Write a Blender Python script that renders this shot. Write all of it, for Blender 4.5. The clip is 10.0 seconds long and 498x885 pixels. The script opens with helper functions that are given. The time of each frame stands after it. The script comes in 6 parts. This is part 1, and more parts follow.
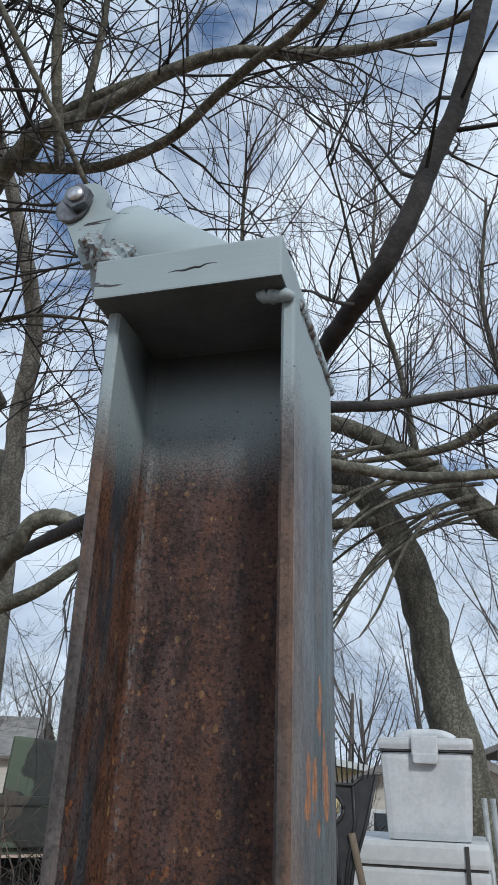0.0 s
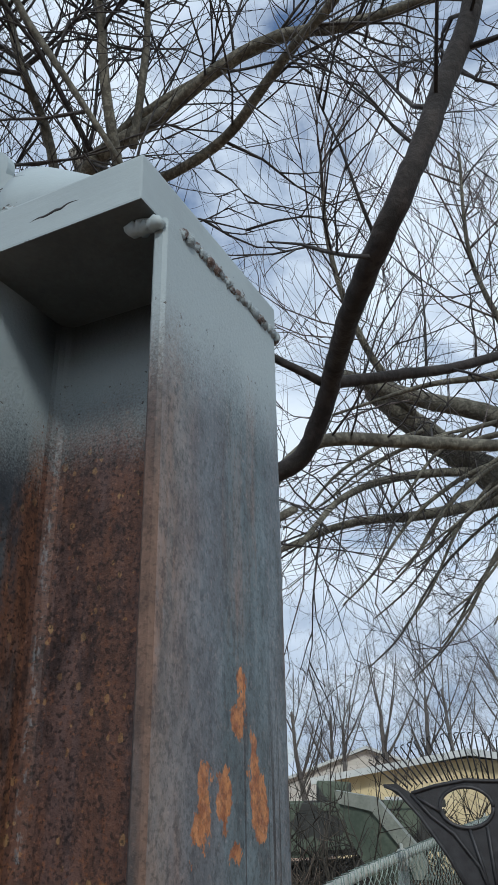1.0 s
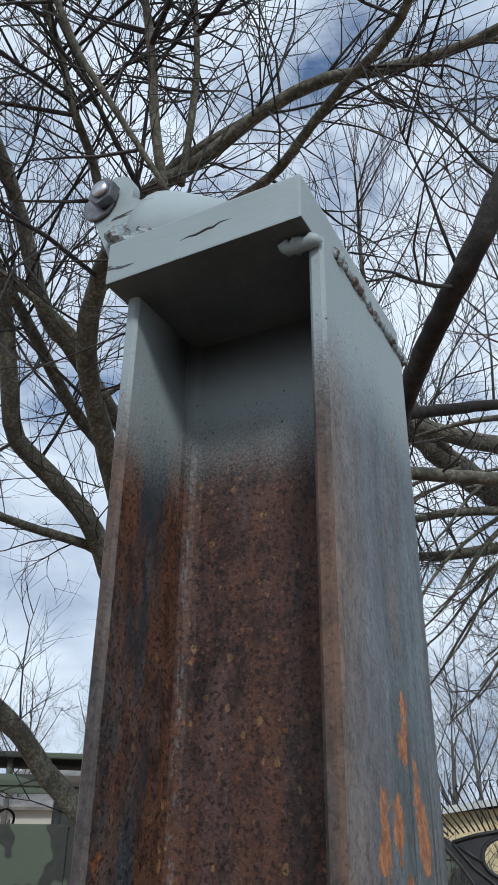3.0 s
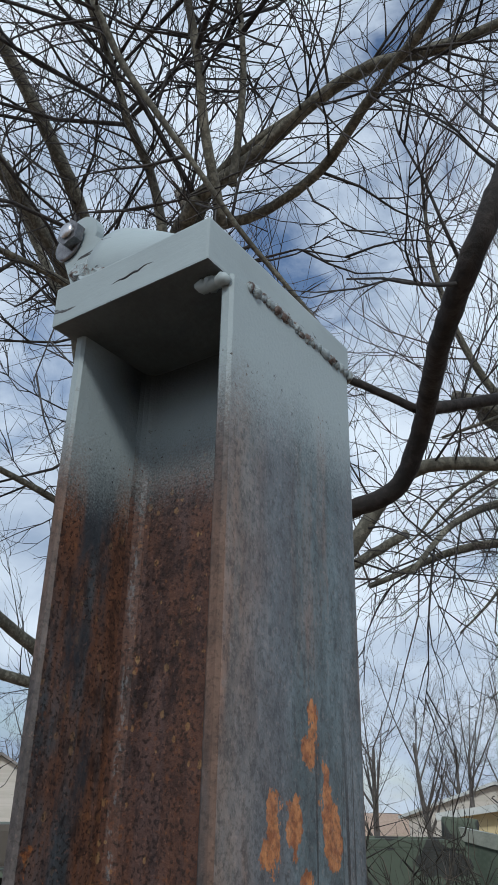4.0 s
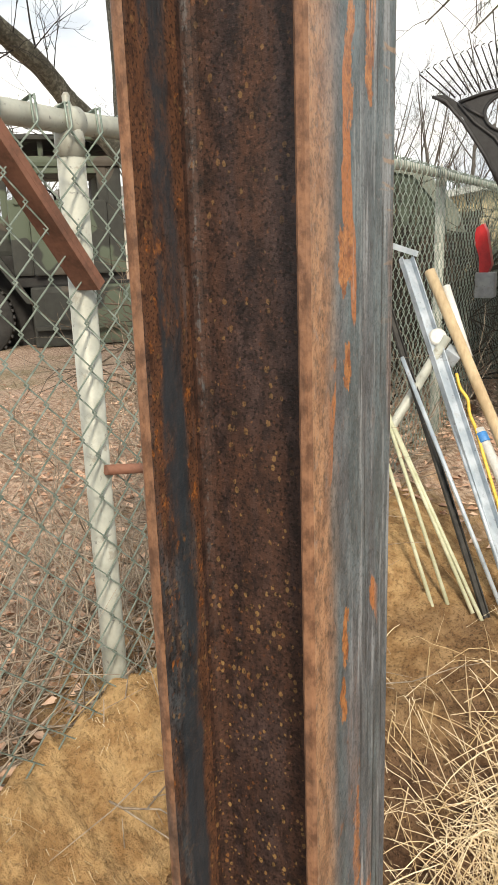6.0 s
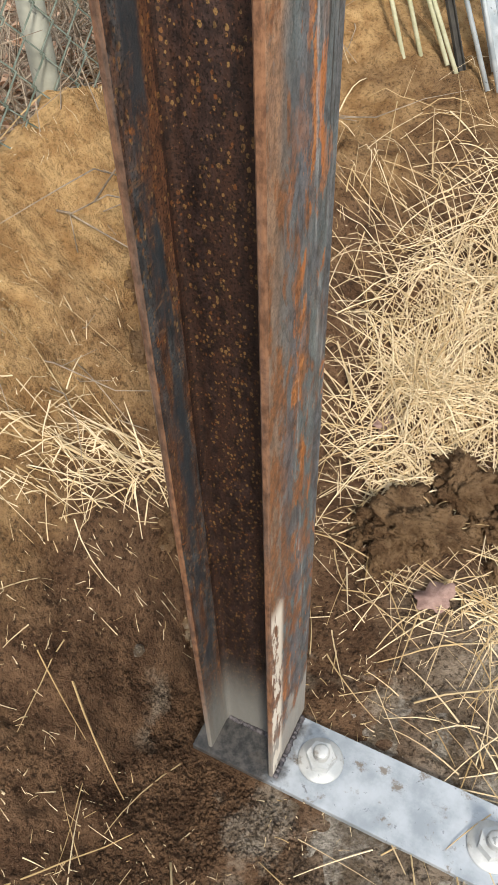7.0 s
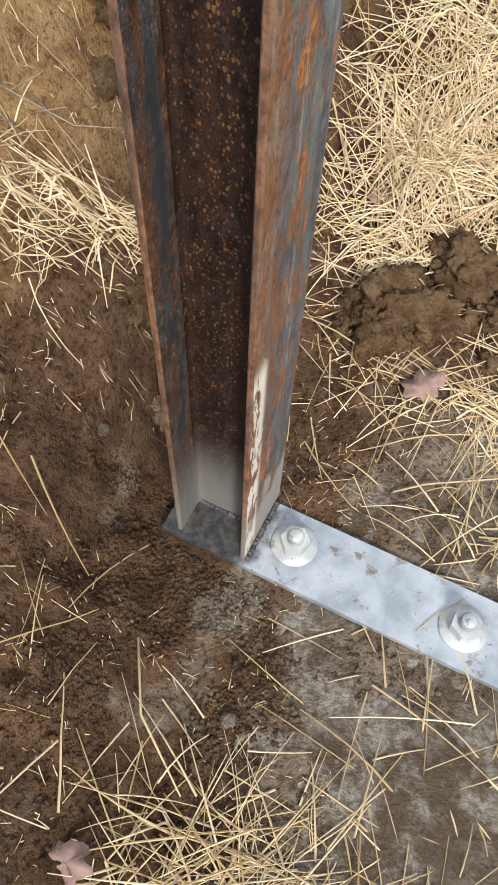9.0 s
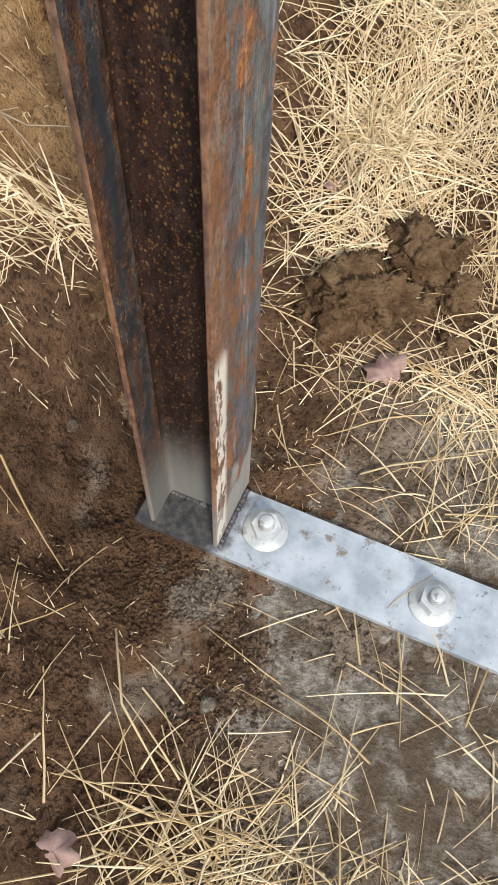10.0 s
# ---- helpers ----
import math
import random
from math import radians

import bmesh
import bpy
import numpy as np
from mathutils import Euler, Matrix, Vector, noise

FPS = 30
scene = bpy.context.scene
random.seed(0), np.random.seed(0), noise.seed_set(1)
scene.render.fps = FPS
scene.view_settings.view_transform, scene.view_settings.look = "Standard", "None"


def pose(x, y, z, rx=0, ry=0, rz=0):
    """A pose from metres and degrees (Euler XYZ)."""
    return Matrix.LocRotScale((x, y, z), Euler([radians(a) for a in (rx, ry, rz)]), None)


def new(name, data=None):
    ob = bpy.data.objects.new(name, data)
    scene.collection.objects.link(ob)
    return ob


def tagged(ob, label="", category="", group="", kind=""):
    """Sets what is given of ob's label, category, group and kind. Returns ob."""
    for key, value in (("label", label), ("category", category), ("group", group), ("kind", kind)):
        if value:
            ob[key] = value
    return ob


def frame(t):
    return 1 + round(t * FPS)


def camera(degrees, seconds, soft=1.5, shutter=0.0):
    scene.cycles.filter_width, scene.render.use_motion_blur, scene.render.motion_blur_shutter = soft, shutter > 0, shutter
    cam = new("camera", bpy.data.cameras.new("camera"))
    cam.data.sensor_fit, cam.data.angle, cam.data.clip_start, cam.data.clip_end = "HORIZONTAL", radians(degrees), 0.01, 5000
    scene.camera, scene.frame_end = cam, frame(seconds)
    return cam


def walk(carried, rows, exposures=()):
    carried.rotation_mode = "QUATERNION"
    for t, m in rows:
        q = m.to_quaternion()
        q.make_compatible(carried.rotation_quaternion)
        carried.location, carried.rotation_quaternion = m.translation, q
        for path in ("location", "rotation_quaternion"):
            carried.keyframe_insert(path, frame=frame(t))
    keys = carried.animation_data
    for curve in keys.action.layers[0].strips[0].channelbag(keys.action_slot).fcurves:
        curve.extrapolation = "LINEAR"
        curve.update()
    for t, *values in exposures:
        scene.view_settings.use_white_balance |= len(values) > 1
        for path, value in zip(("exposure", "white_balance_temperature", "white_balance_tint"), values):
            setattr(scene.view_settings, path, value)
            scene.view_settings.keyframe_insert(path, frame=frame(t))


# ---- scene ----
cam = camera(36.12, 10.0, soft=1.5)
ROWS = [
    (0, 0.1228, -0.3840, 1.9134, 113.670, -1.782, 14.929),
    (0.5, 0.1835, -0.3256, 1.9121, 113.288, 0.126, 20.997),
    (1, 0.2020, -0.2842, 1.9183, 113.775, 0.854, 26.331),
    (1.5, 0.1760, -0.2863, 1.9184, 114.567, 0.537, 27.254),
    (2, 0.1268, -0.2925, 1.9163, 115.956, -0.151, 25.794),
    (3.5, 0.1882, -0.3056, 1.9120, 116.147, -1.008, 30.471),
    (4, 0.2287, -0.2909, 1.9174, 115.644, -1.134, 34.585),
    (4.5, 0.2264, -0.2853, 1.9047, 115.881, -1.509, 37.193),
    (5, 0.1842, -0.3081, 1.8180, 110.090, -1.311, 35.580),
    (5.2, 0.1839, -0.3375, 1.7591, 105.481, -0.899, 33.988),
    (5.5, 0.1833, -0.3683, 1.6239, 94.885, 0.136, 31.616),
    (5.8, 0.1952, -0.3846, 1.4813, 82.968, 1.128, 30.147),
    (6, 0.2066, -0.3846, 1.3912, 75.174, 1.842, 29.520),
    (6.2, 0.2328, -0.3982, 1.3206, 67.331, 2.361, 28.669),
    (7.3, 0.2298, -0.4299, 1.0805, 38.543, 0.582, 26.171),
    (7.5, 0.2195, -0.4328, 1.0570, 36.294, -0.051, 26.169),
    (8, 0.2109, -0.4245, 1.0296, 32.735, -0.853, 26.459),
    (8.5, 0.2151, -0.4192, 1.0114, 31.050, -1.312, 26.704),
    (9, 0.2122, -0.4186, 0.9991, 30.249, -1.433, 26.463),
    (9.5, 0.2174, -0.4198, 1.0053, 29.793, -1.527, 25.493),
    (10, 0.2278, -0.4229, 1.0142, 29.592, -1.658, 23.335),
]
EXPOSURES = [(0, 0.14, 6000, 8), (3.6, 0.12, 6000, 8), (4.5, -0.10, 6000, 8), (5.0, 0.18, 6150, 9), (5.5, 0.42, 6500, 10), (6.0, 0.98, 7700, 10), (7.3, 0.98, 7200, 10), (10, 0.98, 6950, 10)]
walk(cam, [(t, pose(x, y, z, rx, ry, rz)) for t, x, y, z, rx, ry, rz in ROWS], EXPOSURES)

# ---- light: broken cloud over a low winter sun ----
SUN_ELEV, SUN_TURN = 38.0, 215.0
world = bpy.data.worlds.new("sky")
scene.world = world
world.use_nodes = True
wn, wl = world.node_tree.nodes, world.node_tree.links
wn.clear()
w_out = wn.new("ShaderNodeOutputWorld")
w_bg = wn.new("ShaderNodeBackground")
w_sky = wn.new("ShaderNodeTexSky")
w_sky.sky_type, w_sky.sun_disc = "NISHITA", False
w_sky.sun_elevation, w_sky.sun_rotation = radians(SUN_ELEV), radians(SUN_TURN)
w_co = wn.new("ShaderNodeTexCoord")
w_map = wn.new("ShaderNodeMapping")
w_map.inputs["Scale"].default_value = (1.0, 1.0, 1.9)
w_map.inputs["Location"].default_value = (0.35, 0.1, 0.2)
w_n1 = wn.new("ShaderNodeTexNoise")
w_n1.inputs["Scale"].default_value, w_n1.inputs["Detail"].default_value, w_n1.inputs["Roughness"].default_value = 3.2, 7, 0.55
w_n1.inputs["Distortion"].default_value = 0.4
w_n2 = wn.new("ShaderNodeTexNoise")
w_n2.inputs["Scale"].default_value, w_n2.inputs["Detail"].default_value = 5.0, 6
w_cover = wn.new("ShaderNodeValToRGB")
w_cover.color_ramp.elements[0].position, w_cover.color_ramp.elements[1].position = 0.31, 0.46
w_tone = wn.new("ShaderNodeValToRGB")
w_tone.color_ramp.elements[0].position, w_tone.color_ramp.elements[0].color = 0.3, (0.34, 0.415, 0.53, 1)
w_tone.color_ramp.elements[1].position, w_tone.color_ramp.elements[1].color = 0.62, (0.76, 0.82, 0.885, 1)
w_gain = wn.new("ShaderNodeMix")
w_gain.data_type, w_gain.blend_type = "RGBA", "MULTIPLY"
w_gain.inputs["Factor"].default_value = 1
w_gain.inputs["B"].default_value = (0.125, 0.125, 0.125, 1)
w_mix = wn.new("ShaderNodeMix")
w_mix.data_type = "RGBA"
wl.new(w_co.outputs["Generated"], w_map.inputs["Vector"])
wl.new(w_map.outputs["Vector"], w_n1.inputs["Vector"])
wl.new(w_map.outputs["Vector"], w_n2.inputs["Vector"])
wl.new(w_n1.outputs["Fac"], w_cover.inputs["Fac"])
wl.new(w_n2.outputs["Fac"], w_tone.inputs["Fac"])
wl.new(w_sky.outputs["Color"], w_gain.inputs["A"])
wl.new(w_cover.outputs["Color"], w_mix.inputs["Factor"])
wl.new(w_gain.outputs["Result"], w_mix.inputs["A"])
wl.new(w_tone.outputs["Color"], w_mix.inputs["B"])
wl.new(w_mix.outputs["Result"], w_bg.inputs["Color"])
wl.new(w_bg.outputs["Background"], w_out.inputs["Surface"])
w_bg.inputs["Strength"].default_value = 1.0
sun = new("sun", bpy.data.lights.new("sun", "SUN"))
sun.data.energy, sun.data.angle, sun.data.color = 2.2, radians(9), (1.0, 0.94, 0.85)
sun.matrix_world = pose(0, 0, 20, 90 - SUN_ELEV, 0, SUN_TURN - 180)

# ---- materials ----


class Nodes:
    """A small builder for node materials."""

    def __init__(self, name, rough=0.8, metal=0.0):
        self.mat = bpy.data.materials.new(name)
        self.mat.use_nodes = True
        self.n, self.l = self.mat.node_tree.nodes, self.mat.node_tree.links
        self.bsdf = self.n["Principled BSDF"]
        self.bsdf.inputs["Roughness"].default_value = rough
        self.bsdf.inputs["Metallic"].default_value = metal
        self.pos = self.n.new("ShaderNodeNewGeometry").outputs["Position"]

    def put(self, socket, value):
        if isinstance(value, bpy.types.NodeSocket):
            self.l.new(value, socket)
        elif isinstance(value, (tuple, list)) and len(value) == 3 and socket.type == "RGBA":
            socket.default_value = (*value, 1)
        else:
            socket.default_value = value

    def noise(self, scale, detail=4, rough=0.55, stretch=(1, 1, 1), shift=0.0, distort=0.0, co=None):
        m = self.n.new("ShaderNodeMapping")
        m.inputs["Scale"].default_value = stretch
        m.inputs["Location"].default_value = (shift, shift * 1.7, shift * 0.6)
        self.l.new(co or self.pos, m.inputs["Vector"])
        t = self.n.new("ShaderNodeTexNoise")
        for k, v in (("Scale", scale), ("Detail", detail), ("Roughness", rough), ("Distortion", distort)):
            t.inputs[k].default_value = v
        self.l.new(m.outputs["Vector"], t.inputs["Vector"])
        return t.outputs["Fac"]

    def spots(self, scale, stretch=(1, 1, 1), shift=0.0):
        m = self.n.new("ShaderNodeMapping")
        m.inputs["Scale"].default_value = stretch
        m.inputs["Location"].default_value = (shift, shift, shift)
        self.l.new(self.pos, m.inputs["Vector"])
        t = self.n.new("ShaderNodeTexVoronoi")
        t.inputs["Scale"].default_value = scale
        self.l.new(m.outputs["Vector"], t.inputs["Vector"])
        return t.outputs["Distance"], t.outputs["Color"]

    def axis(self, i):
        s = self.n.new("ShaderNodeSeparateXYZ")
        self.l.new(self.pos, s.inputs[0])
        return s.outputs[i]

    def rand(self):
        return self.n.new("ShaderNodeObjectInfo").outputs["Random"]

    def island(self):
        return self.n.new("ShaderNodeNewGeometry").outputs["Random Per Island"]

    def step(self, value, a, b):
        """0 at a, 1 at b, clamped; a may be above b."""
        r = self.n.new("ShaderNodeMapRange")
        r.interpolation_type = "SMOOTHSTEP"
        lo, hi, t0, t1 = (a, b, 0, 1) if a < b else (b, a, 1, 0)
        for k, v in zip(("From Min", "From Max", "To Min", "To Max"), (lo, hi, t0, t1)):
            r.inputs[k].default_value = v
        self.put(r.inputs["Value"], value)
        return r.outputs["Result"]

    def math(self, op, a, b=0.0):
        m = self.n.new("ShaderNodeMath")
        m.operation = op
        self.put(m.inputs[0], a)
        self.put(m.inputs[1], b)
        return m.outputs[0]

    def mix(self, fac, a, b, blend="MIX"):
        m = self.n.new("ShaderNodeMix")
        m.data_type, m.blend_type = "RGBA", blend
        self.put(m.inputs["Factor"], fac)
        self.put(m.inputs["A"], a)
        self.put(m.inputs["B"], b)
        return m.outputs["Result"]

    def bump(self, height, strength=0.3, distance=0.002):
        b = self.n.new("ShaderNodeBump")
        b.inputs["Strength"].default_value, b.inputs["Distance"].default_value = strength, distance
        self.put(b.inputs["Height"], height)
        self.l.new(b.outputs["Normal"], self.bsdf.inputs["Normal"])

    def done(self, color, rough=None):
        self.put(self.bsdf.inputs["Base Color"], color)
        if rough is not None:
            self.put(self.bsdf.inputs["Roughness"], rough)
        return self.mat


def plain(name, c1, c2, scale=8.0, rough=0.7, metal=0.0, bump=0.2, dist=0.002, stretch=(1, 1, 1)):
    """Two tones of one colour, mixed at two scales, with fine relief."""
    k = Nodes(name, rough, metal)
    a = k.noise(scale, 5, stretch=stretch)
    b = k.noise(scale * 9, 3, stretch=stretch, shift=3.1)
    f = k.step(k.math("ADD", k.math("MULTIPLY", a, 0.7), k.math("MULTIPLY", b, 0.3)), 0.36, 0.64)
    k.bump(b, bump, dist)
    return k.done(k.mix(f, c1, c2))


PAINT = (0.25, 0.302, 0.318)
# where scale has flaked off the outer face: y, z, half width, half height
FLAKES = [(-0.019, 1.911, 0.0055, 0.012), (-0.024, 1.899, 0.006, 0.006), (-0.004, 1.914, 0.0055, 0.009), (0.011, 1.953, 0.004, 0.006), (0.008, 1.940, 0.006, 0.008), (0.020, 1.926, 0.0045, 0.014), (0.027, 1.909, 0.0065, 0.012), (0.004, 1.893, 0.005, 0.005),
          (-0.003, 1.775, 0.006, 0.024), (0.006, 1.742, 0.007, 0.018), (-0.017, 1.580, 0.005, 0.020), (-0.010, 1.49, 0.0045, 0.045), (0.018, 1.49, 0.006, 0.030), (-0.015, 1.382, 0.008, 0.018), (-0.012, 1.325, 0.006, 0.014),
          (-0.014, 1.17, 0.004, 0.022), (-0.016, 1.125, 0.004, 0.014), (0.004, 1.01, 0.005, 0.04), (0.012, 0.93, 0.006, 0.05), (-0.004, 0.715, 0.010, 0.035), (0.006, 0.76, 0.006, 0.035), (0.012, 0.605, 0.007, 0.035), (-0.004, 0.50, 0.005, 0.02), (-0.012, 0.46, 0.005, 0.02), (0.012, 0.455, 0.005, 0.022)]


def steel(name, scale_c, rust_c, rust_amount, speck=0.0, tip=0.0, low=2.05, blue=0.0, patch=0.0, cap_shade=0, pits=1.0, band=0, orange=0.0, warm=0.0):
    """Mill scale going to rust, streaked upright, with sprayed grey primer at the top end and pale spatter at the foot."""
    k = Nodes(name, 0.55)
    k.bsdf.inputs["Specular IOR Level"].default_value = 0.5 if patch else 0.34
    x, y, z = k.axis(0), k.axis(1), k.axis(2)
    streak = k.noise(26, 5, 0.6, (1.6, 1.6, 0.10))
    blotch = k.noise(13, 6, 0.62, (1, 1, 0.45), 5.0, 0.6)
    grain = k.noise(420, 4, 0.65)
    mottle = k.noise(105, 5, 0.7, (1, 1, 0.6), 6.6)
    f = k.math("ADD", k.math("MULTIPLY", streak, 0.6), k.math("MULTIPLY", blotch, 0.4))
    tone = k.mix(k.step(k.noise(60, 5, 0.6, (1, 1, 0.35), 2.0), 0.38, 0.66), scale_c, tuple(c * 1.75 + 0.006 for c in scale_c))
    if blue:
        tone = k.mix(k.math("MULTIPLY", k.step(k.noise(16, 4, 0.6, (1.4, 1.4, 0.12), 9.0), 0.46, 0.62), blue), tone, (0.13, 0.098, 0.11))
    col = k.mix(k.step(f, 0.60 - rust_amount * 0.25, 0.70 - rust_amount * 0.22), tone, rust_c)
    # tan bloom along the front edge of a flange
    if tip:
        edge = k.math("ADD", y, k.math("MULTIPLY", k.math("SUBTRACT", k.noise(34, 4, 0.6, (1, 1, 0.2), 4.0), 0.5), 0.035))
        col = k.mix(k.math("MULTIPLY", k.step(edge, -0.020, -0.048), k.math("MULTIPLY", tip, k.math("ADD", 0.32, k.math("MULTIPLY", k.math("MULTIPLY", k.step(z, 1.85, 1.50), k.math("ADD", 0.35, k.math("MULTIPLY", k.step(z, 0.75, 1.15), 0.65))), 0.80)))), col, k.mix(k.step(mottle, 0.35, 0.65), (0.25, 0.125, 0.068), (0.40, 0.22, 0.124)))
    # bare orange flakes where scale has lifted
    if patch:
        col = k.mix(k.math("MULTIPLY", k.step(k.noise(170, 6, 0.78, (1, 1, 0.55), 15.0), 0.52, 0.38), 0.75), col, k.mix(1.0, col, (0.40, 0.44, 0.46), "MULTIPLY"))
        col = k.mix(k.math("MULTIPLY", k.step(k.noise(210, 5, 0.75, (1, 1, 0.5), 17.0), 0.55, 0.68), 0.55), col, (0.17, 0.165, 0.165))
        fl = k.noise(19, 5, 0.5, (1.3, 1.3, 0.42), 7.7, 0.35)
        zone = k.math("MULTIPLY", k.step(z, 1.97, 1.90), k.math("MULTIPLY", k.step(y, -0.042, -0.028), k.step(y, 0.040, 0.030)))
        col = k.mix(k.math("MULTIPLY", k.math("MULTIPLY", k.step(fl, 0.615, 0.63), zone), patch), col, k.mix(k.noise(150, 3), (0.30, 0.085, 0.022), (0.42, 0.17, 0.055)))
        warp_y = k.math("ADD", y, k.math("MULTIPLY", k.math("SUBTRACT", k.noise(75, 6, 0.75, (1, 1, 0.6), 1.3), 0.5), 0.026))
        warp_z = k.math("ADD", z, k.math("MULTIPLY", k.math("SUBTRACT", k.noise(60, 6, 0.72, (1, 1, 0.7), 5.9), 0.5), 0.040))
        for cy, cz, ry, rz in FLAKES:
            ey = k.math("DIVIDE", k.math("SUBTRACT", warp_y, cy), ry)
            ez = k.math("DIVIDE", k.math("SUBTRACT", warp_z, cz), rz)
            inside = k.step(k.math("ADD", k.math("MULTIPLY", ey, ey), k.math("MULTIPLY", ez, ez)), 1.08, 0.92)
            col = k.mix(inside, col, k.mix(k.step(k.noise(150, 5, 0.7), 0.36, 0.64), (0.20, 0.062, 0.018), (0.44, 0.185, 0.062)))
        scratch = k.math("MULTIPLY", k.step(k.noise(330, 2, 0.5, (1, 1, 0.012), 2.2), 0.60, 0.64), k.math("MULTIPLY", k.step(y, 0.0, 0.016), k.math("MULTIPLY", k.step(z, 2.0, 1.9), k.step(z, 0.75, 0.95))))
        col = k.mix(k.math("MULTIPLY", scratch, 0.85), col, (0.012, 0.012, 0.014))
        scuff = k.math("MULTIPLY", k.step(k.noise(120, 4, 0.6, (1, 1, 0.07), 8.8), 0.52, 0.64), k.math("MULTIPLY", k.step(y, -0.014, 0.0), k.step(z, 1.70, 1.5)))
        col = k.mix(k.math("MULTIPLY", scuff, 0.7), col, (0.30, 0.32, 0.34))
        low_z = k.step(z, 1.0, 0.2)
        fl2 = k.noise(48, 4, 0.6, (1.2, 1.2, 0.5), 3.3, 0.4)
        col = k.mix(k.math("MULTIPLY", k.math("MULTIPLY", k.step(fl2, 0.55, 0.60), low_z), 0.75), col, (0.23, 0.075, 0.025))
        rub = k.noise(38, 6, 0.72, (1.0, 1.5, 0.55), 13.0, 0.5)
        reach_y = k.math("ADD", 0.615, k.math("MULTIPLY", k.step(y, -0.02, 0.05), 0.10))
        rubbed = k.math("MULTIPLY", k.step(k.math("SUBTRACT", k.math("ADD", rub, k.math("MULTIPLY", k.step(z, 1.25, 0.55), 0.17)), reach_y), -0.01, 0.05), k.step(z, 1.45, 1.0))
        col = k.mix(k.math("MULTIPLY", rubbed, 0.85), col, k.mix(k.step(k.noise(130, 5, 0.7, shift=4.1), 0.36, 0.64), (0.085, 0.036, 0.018), (0.27, 0.105, 0.040)))
        blued = k.math("MULTIPLY", k.step(k.noise(27, 6, 0.68, (1.0, 1.2, 0.45), 18.0, 0.5), 0.46, 0.54), k.math("MULTIPLY", k.step(z, 1.15, 0.85), k.step(y, -0.040, -0.015)))
        col = k.mix(k.math("MULTIPLY", blued, 0.80), col, k.mix(k.step(mottle, 0.35, 0.65), (0.034, 0.040, 0.050), (0.115, 0.128, 0.150)))
        raw = k.math("MULTIPLY", k.step(k.noise(23, 6, 0.66, (1.1, 1.3, 0.5), 21.0, 0.4), 0.575, 0.60), k.math("MULTIPLY", k.step(z, 1.0, 0.8), k.step(y, -0.034, -0.024)))
        col = k.mix(k.math("MULTIPLY", raw, 0.9), col, k.mix(k.step(k.noise(150, 5, 0.7, shift=2.4), 0.36, 0.64), (0.20, 0.062, 0.018), (0.42, 0.165, 0.055)))
        tick = k.noise(150, 2, 0.5, (0.12, 0.12, 1.0), 6.0)
        flank = k.math("MULTIPLY", k.step(tick, 0.56, 0.60), k.step(k.math("ADD", y, k.math("MULTIPLY", k.math("SUBTRACT", k.noise(90, 2, 0.5, (0, 0, 1), 1.0), 0.5), 0.05)), 0.036, 0.040))
        col = k.mix(k.math("MULTIPLY", k.math("MULTIPLY", flank, 0.8), k.math("MULTIPLY", k.step(z, 1.86, 1.84), k.step(z, 1.30, 1.45))), col, (0.31, 0.20, 0.125))
    if speck:
        d, c = k.spots(265, (1, 1, 0.70))
        d = k.math("ADD", d, k.math("MULTIPLY", k.math("SUBTRACT", k.noise(420, 3, 0.7, shift=5.5), 0.5), 0.55))
        sel = k.n.new("ShaderNodeSeparateColor")
        k.l.new(c, sel.inputs[0])
        often = k.math("ADD", 0.70, k.math("MULTIPLY", k.step(z, 1.45, 0.85), -0.62))
        chosen = k.step(k.math("SUBTRACT", sel.outputs[2], often), 0.0, 0.05)
        size = k.math("MULTIPLY", k.math("MULTIPLY", k.math("ADD", 0.45, k.math("MULTIPLY", sel.outputs[0], 0.6)), chosen), k.step(k.noise(7, 3, shift=1.0), 0.22, 0.46))
        dot = k.step(k.math("SUBTRACT", d, k.math("MULTIPLY", size, 0.46)), -0.01, -0.08)
        more = k.math("ADD", 0.45, k.math("MULTIPLY", k.step(z, 1.5, 0.9), 0.55))
        col = k.mix(k.math("MULTIPLY", k.math("MULTIPLY", dot, more), speck), col, k.mix(sel.outputs[1], (0.42, 0.27, 0.11), (0.26, 0.10, 0.03)))
        d2, c2 = k.spots(260, (1, 1, 0.9), 4.0)
        sel2 = k.n.new("ShaderNodeSeparateColor")
        k.l.new(c2, sel2.inputs[0])
        pit = k.math("MULTIPLY", k.step(d2, 0.35, 0.15), k.step(sel2.outputs[0], 0.70, 0.85))
        col = k.mix(k.math("MULTIPLY", pit, 0.5), col, (0.13, 0.045, 0.018))
    col = k.mix(k.math("MULTIPLY", k.step(mottle, 0.56, 0.36), 0.22 if patch else 0.35 + 0.65 * pits), col, k.mix(0.62, col, (0.006, 0.006, 0.008)))
    col = k.mix(k.math("MULTIPLY", k.step(grain, 0.56, 0.70), 0.55 * pits), col, k.mix(0.5, col, tuple(min(1, c * 3.2 + 0.01) for c in rust_c)))
    col = k.mix(k.math("MULTIPLY", k.step(k.noise(460, 4, 0.65, shift=6.1), 0.51, 0.36), 0.80 * pits), col, (0.006, 0.005, 0.005))
    if warm:
        col = k.mix(k.math("MULTIPLY", k.math("MULTIPLY", k.step(z, 1.80, 1.45), warm), k.step(streak, 0.30, 0.55)), col, k.mix(k.step(mottle, 0.35, 0.65), (0.10, 0.046, 0.026), (0.27, 0.135, 0.075)))
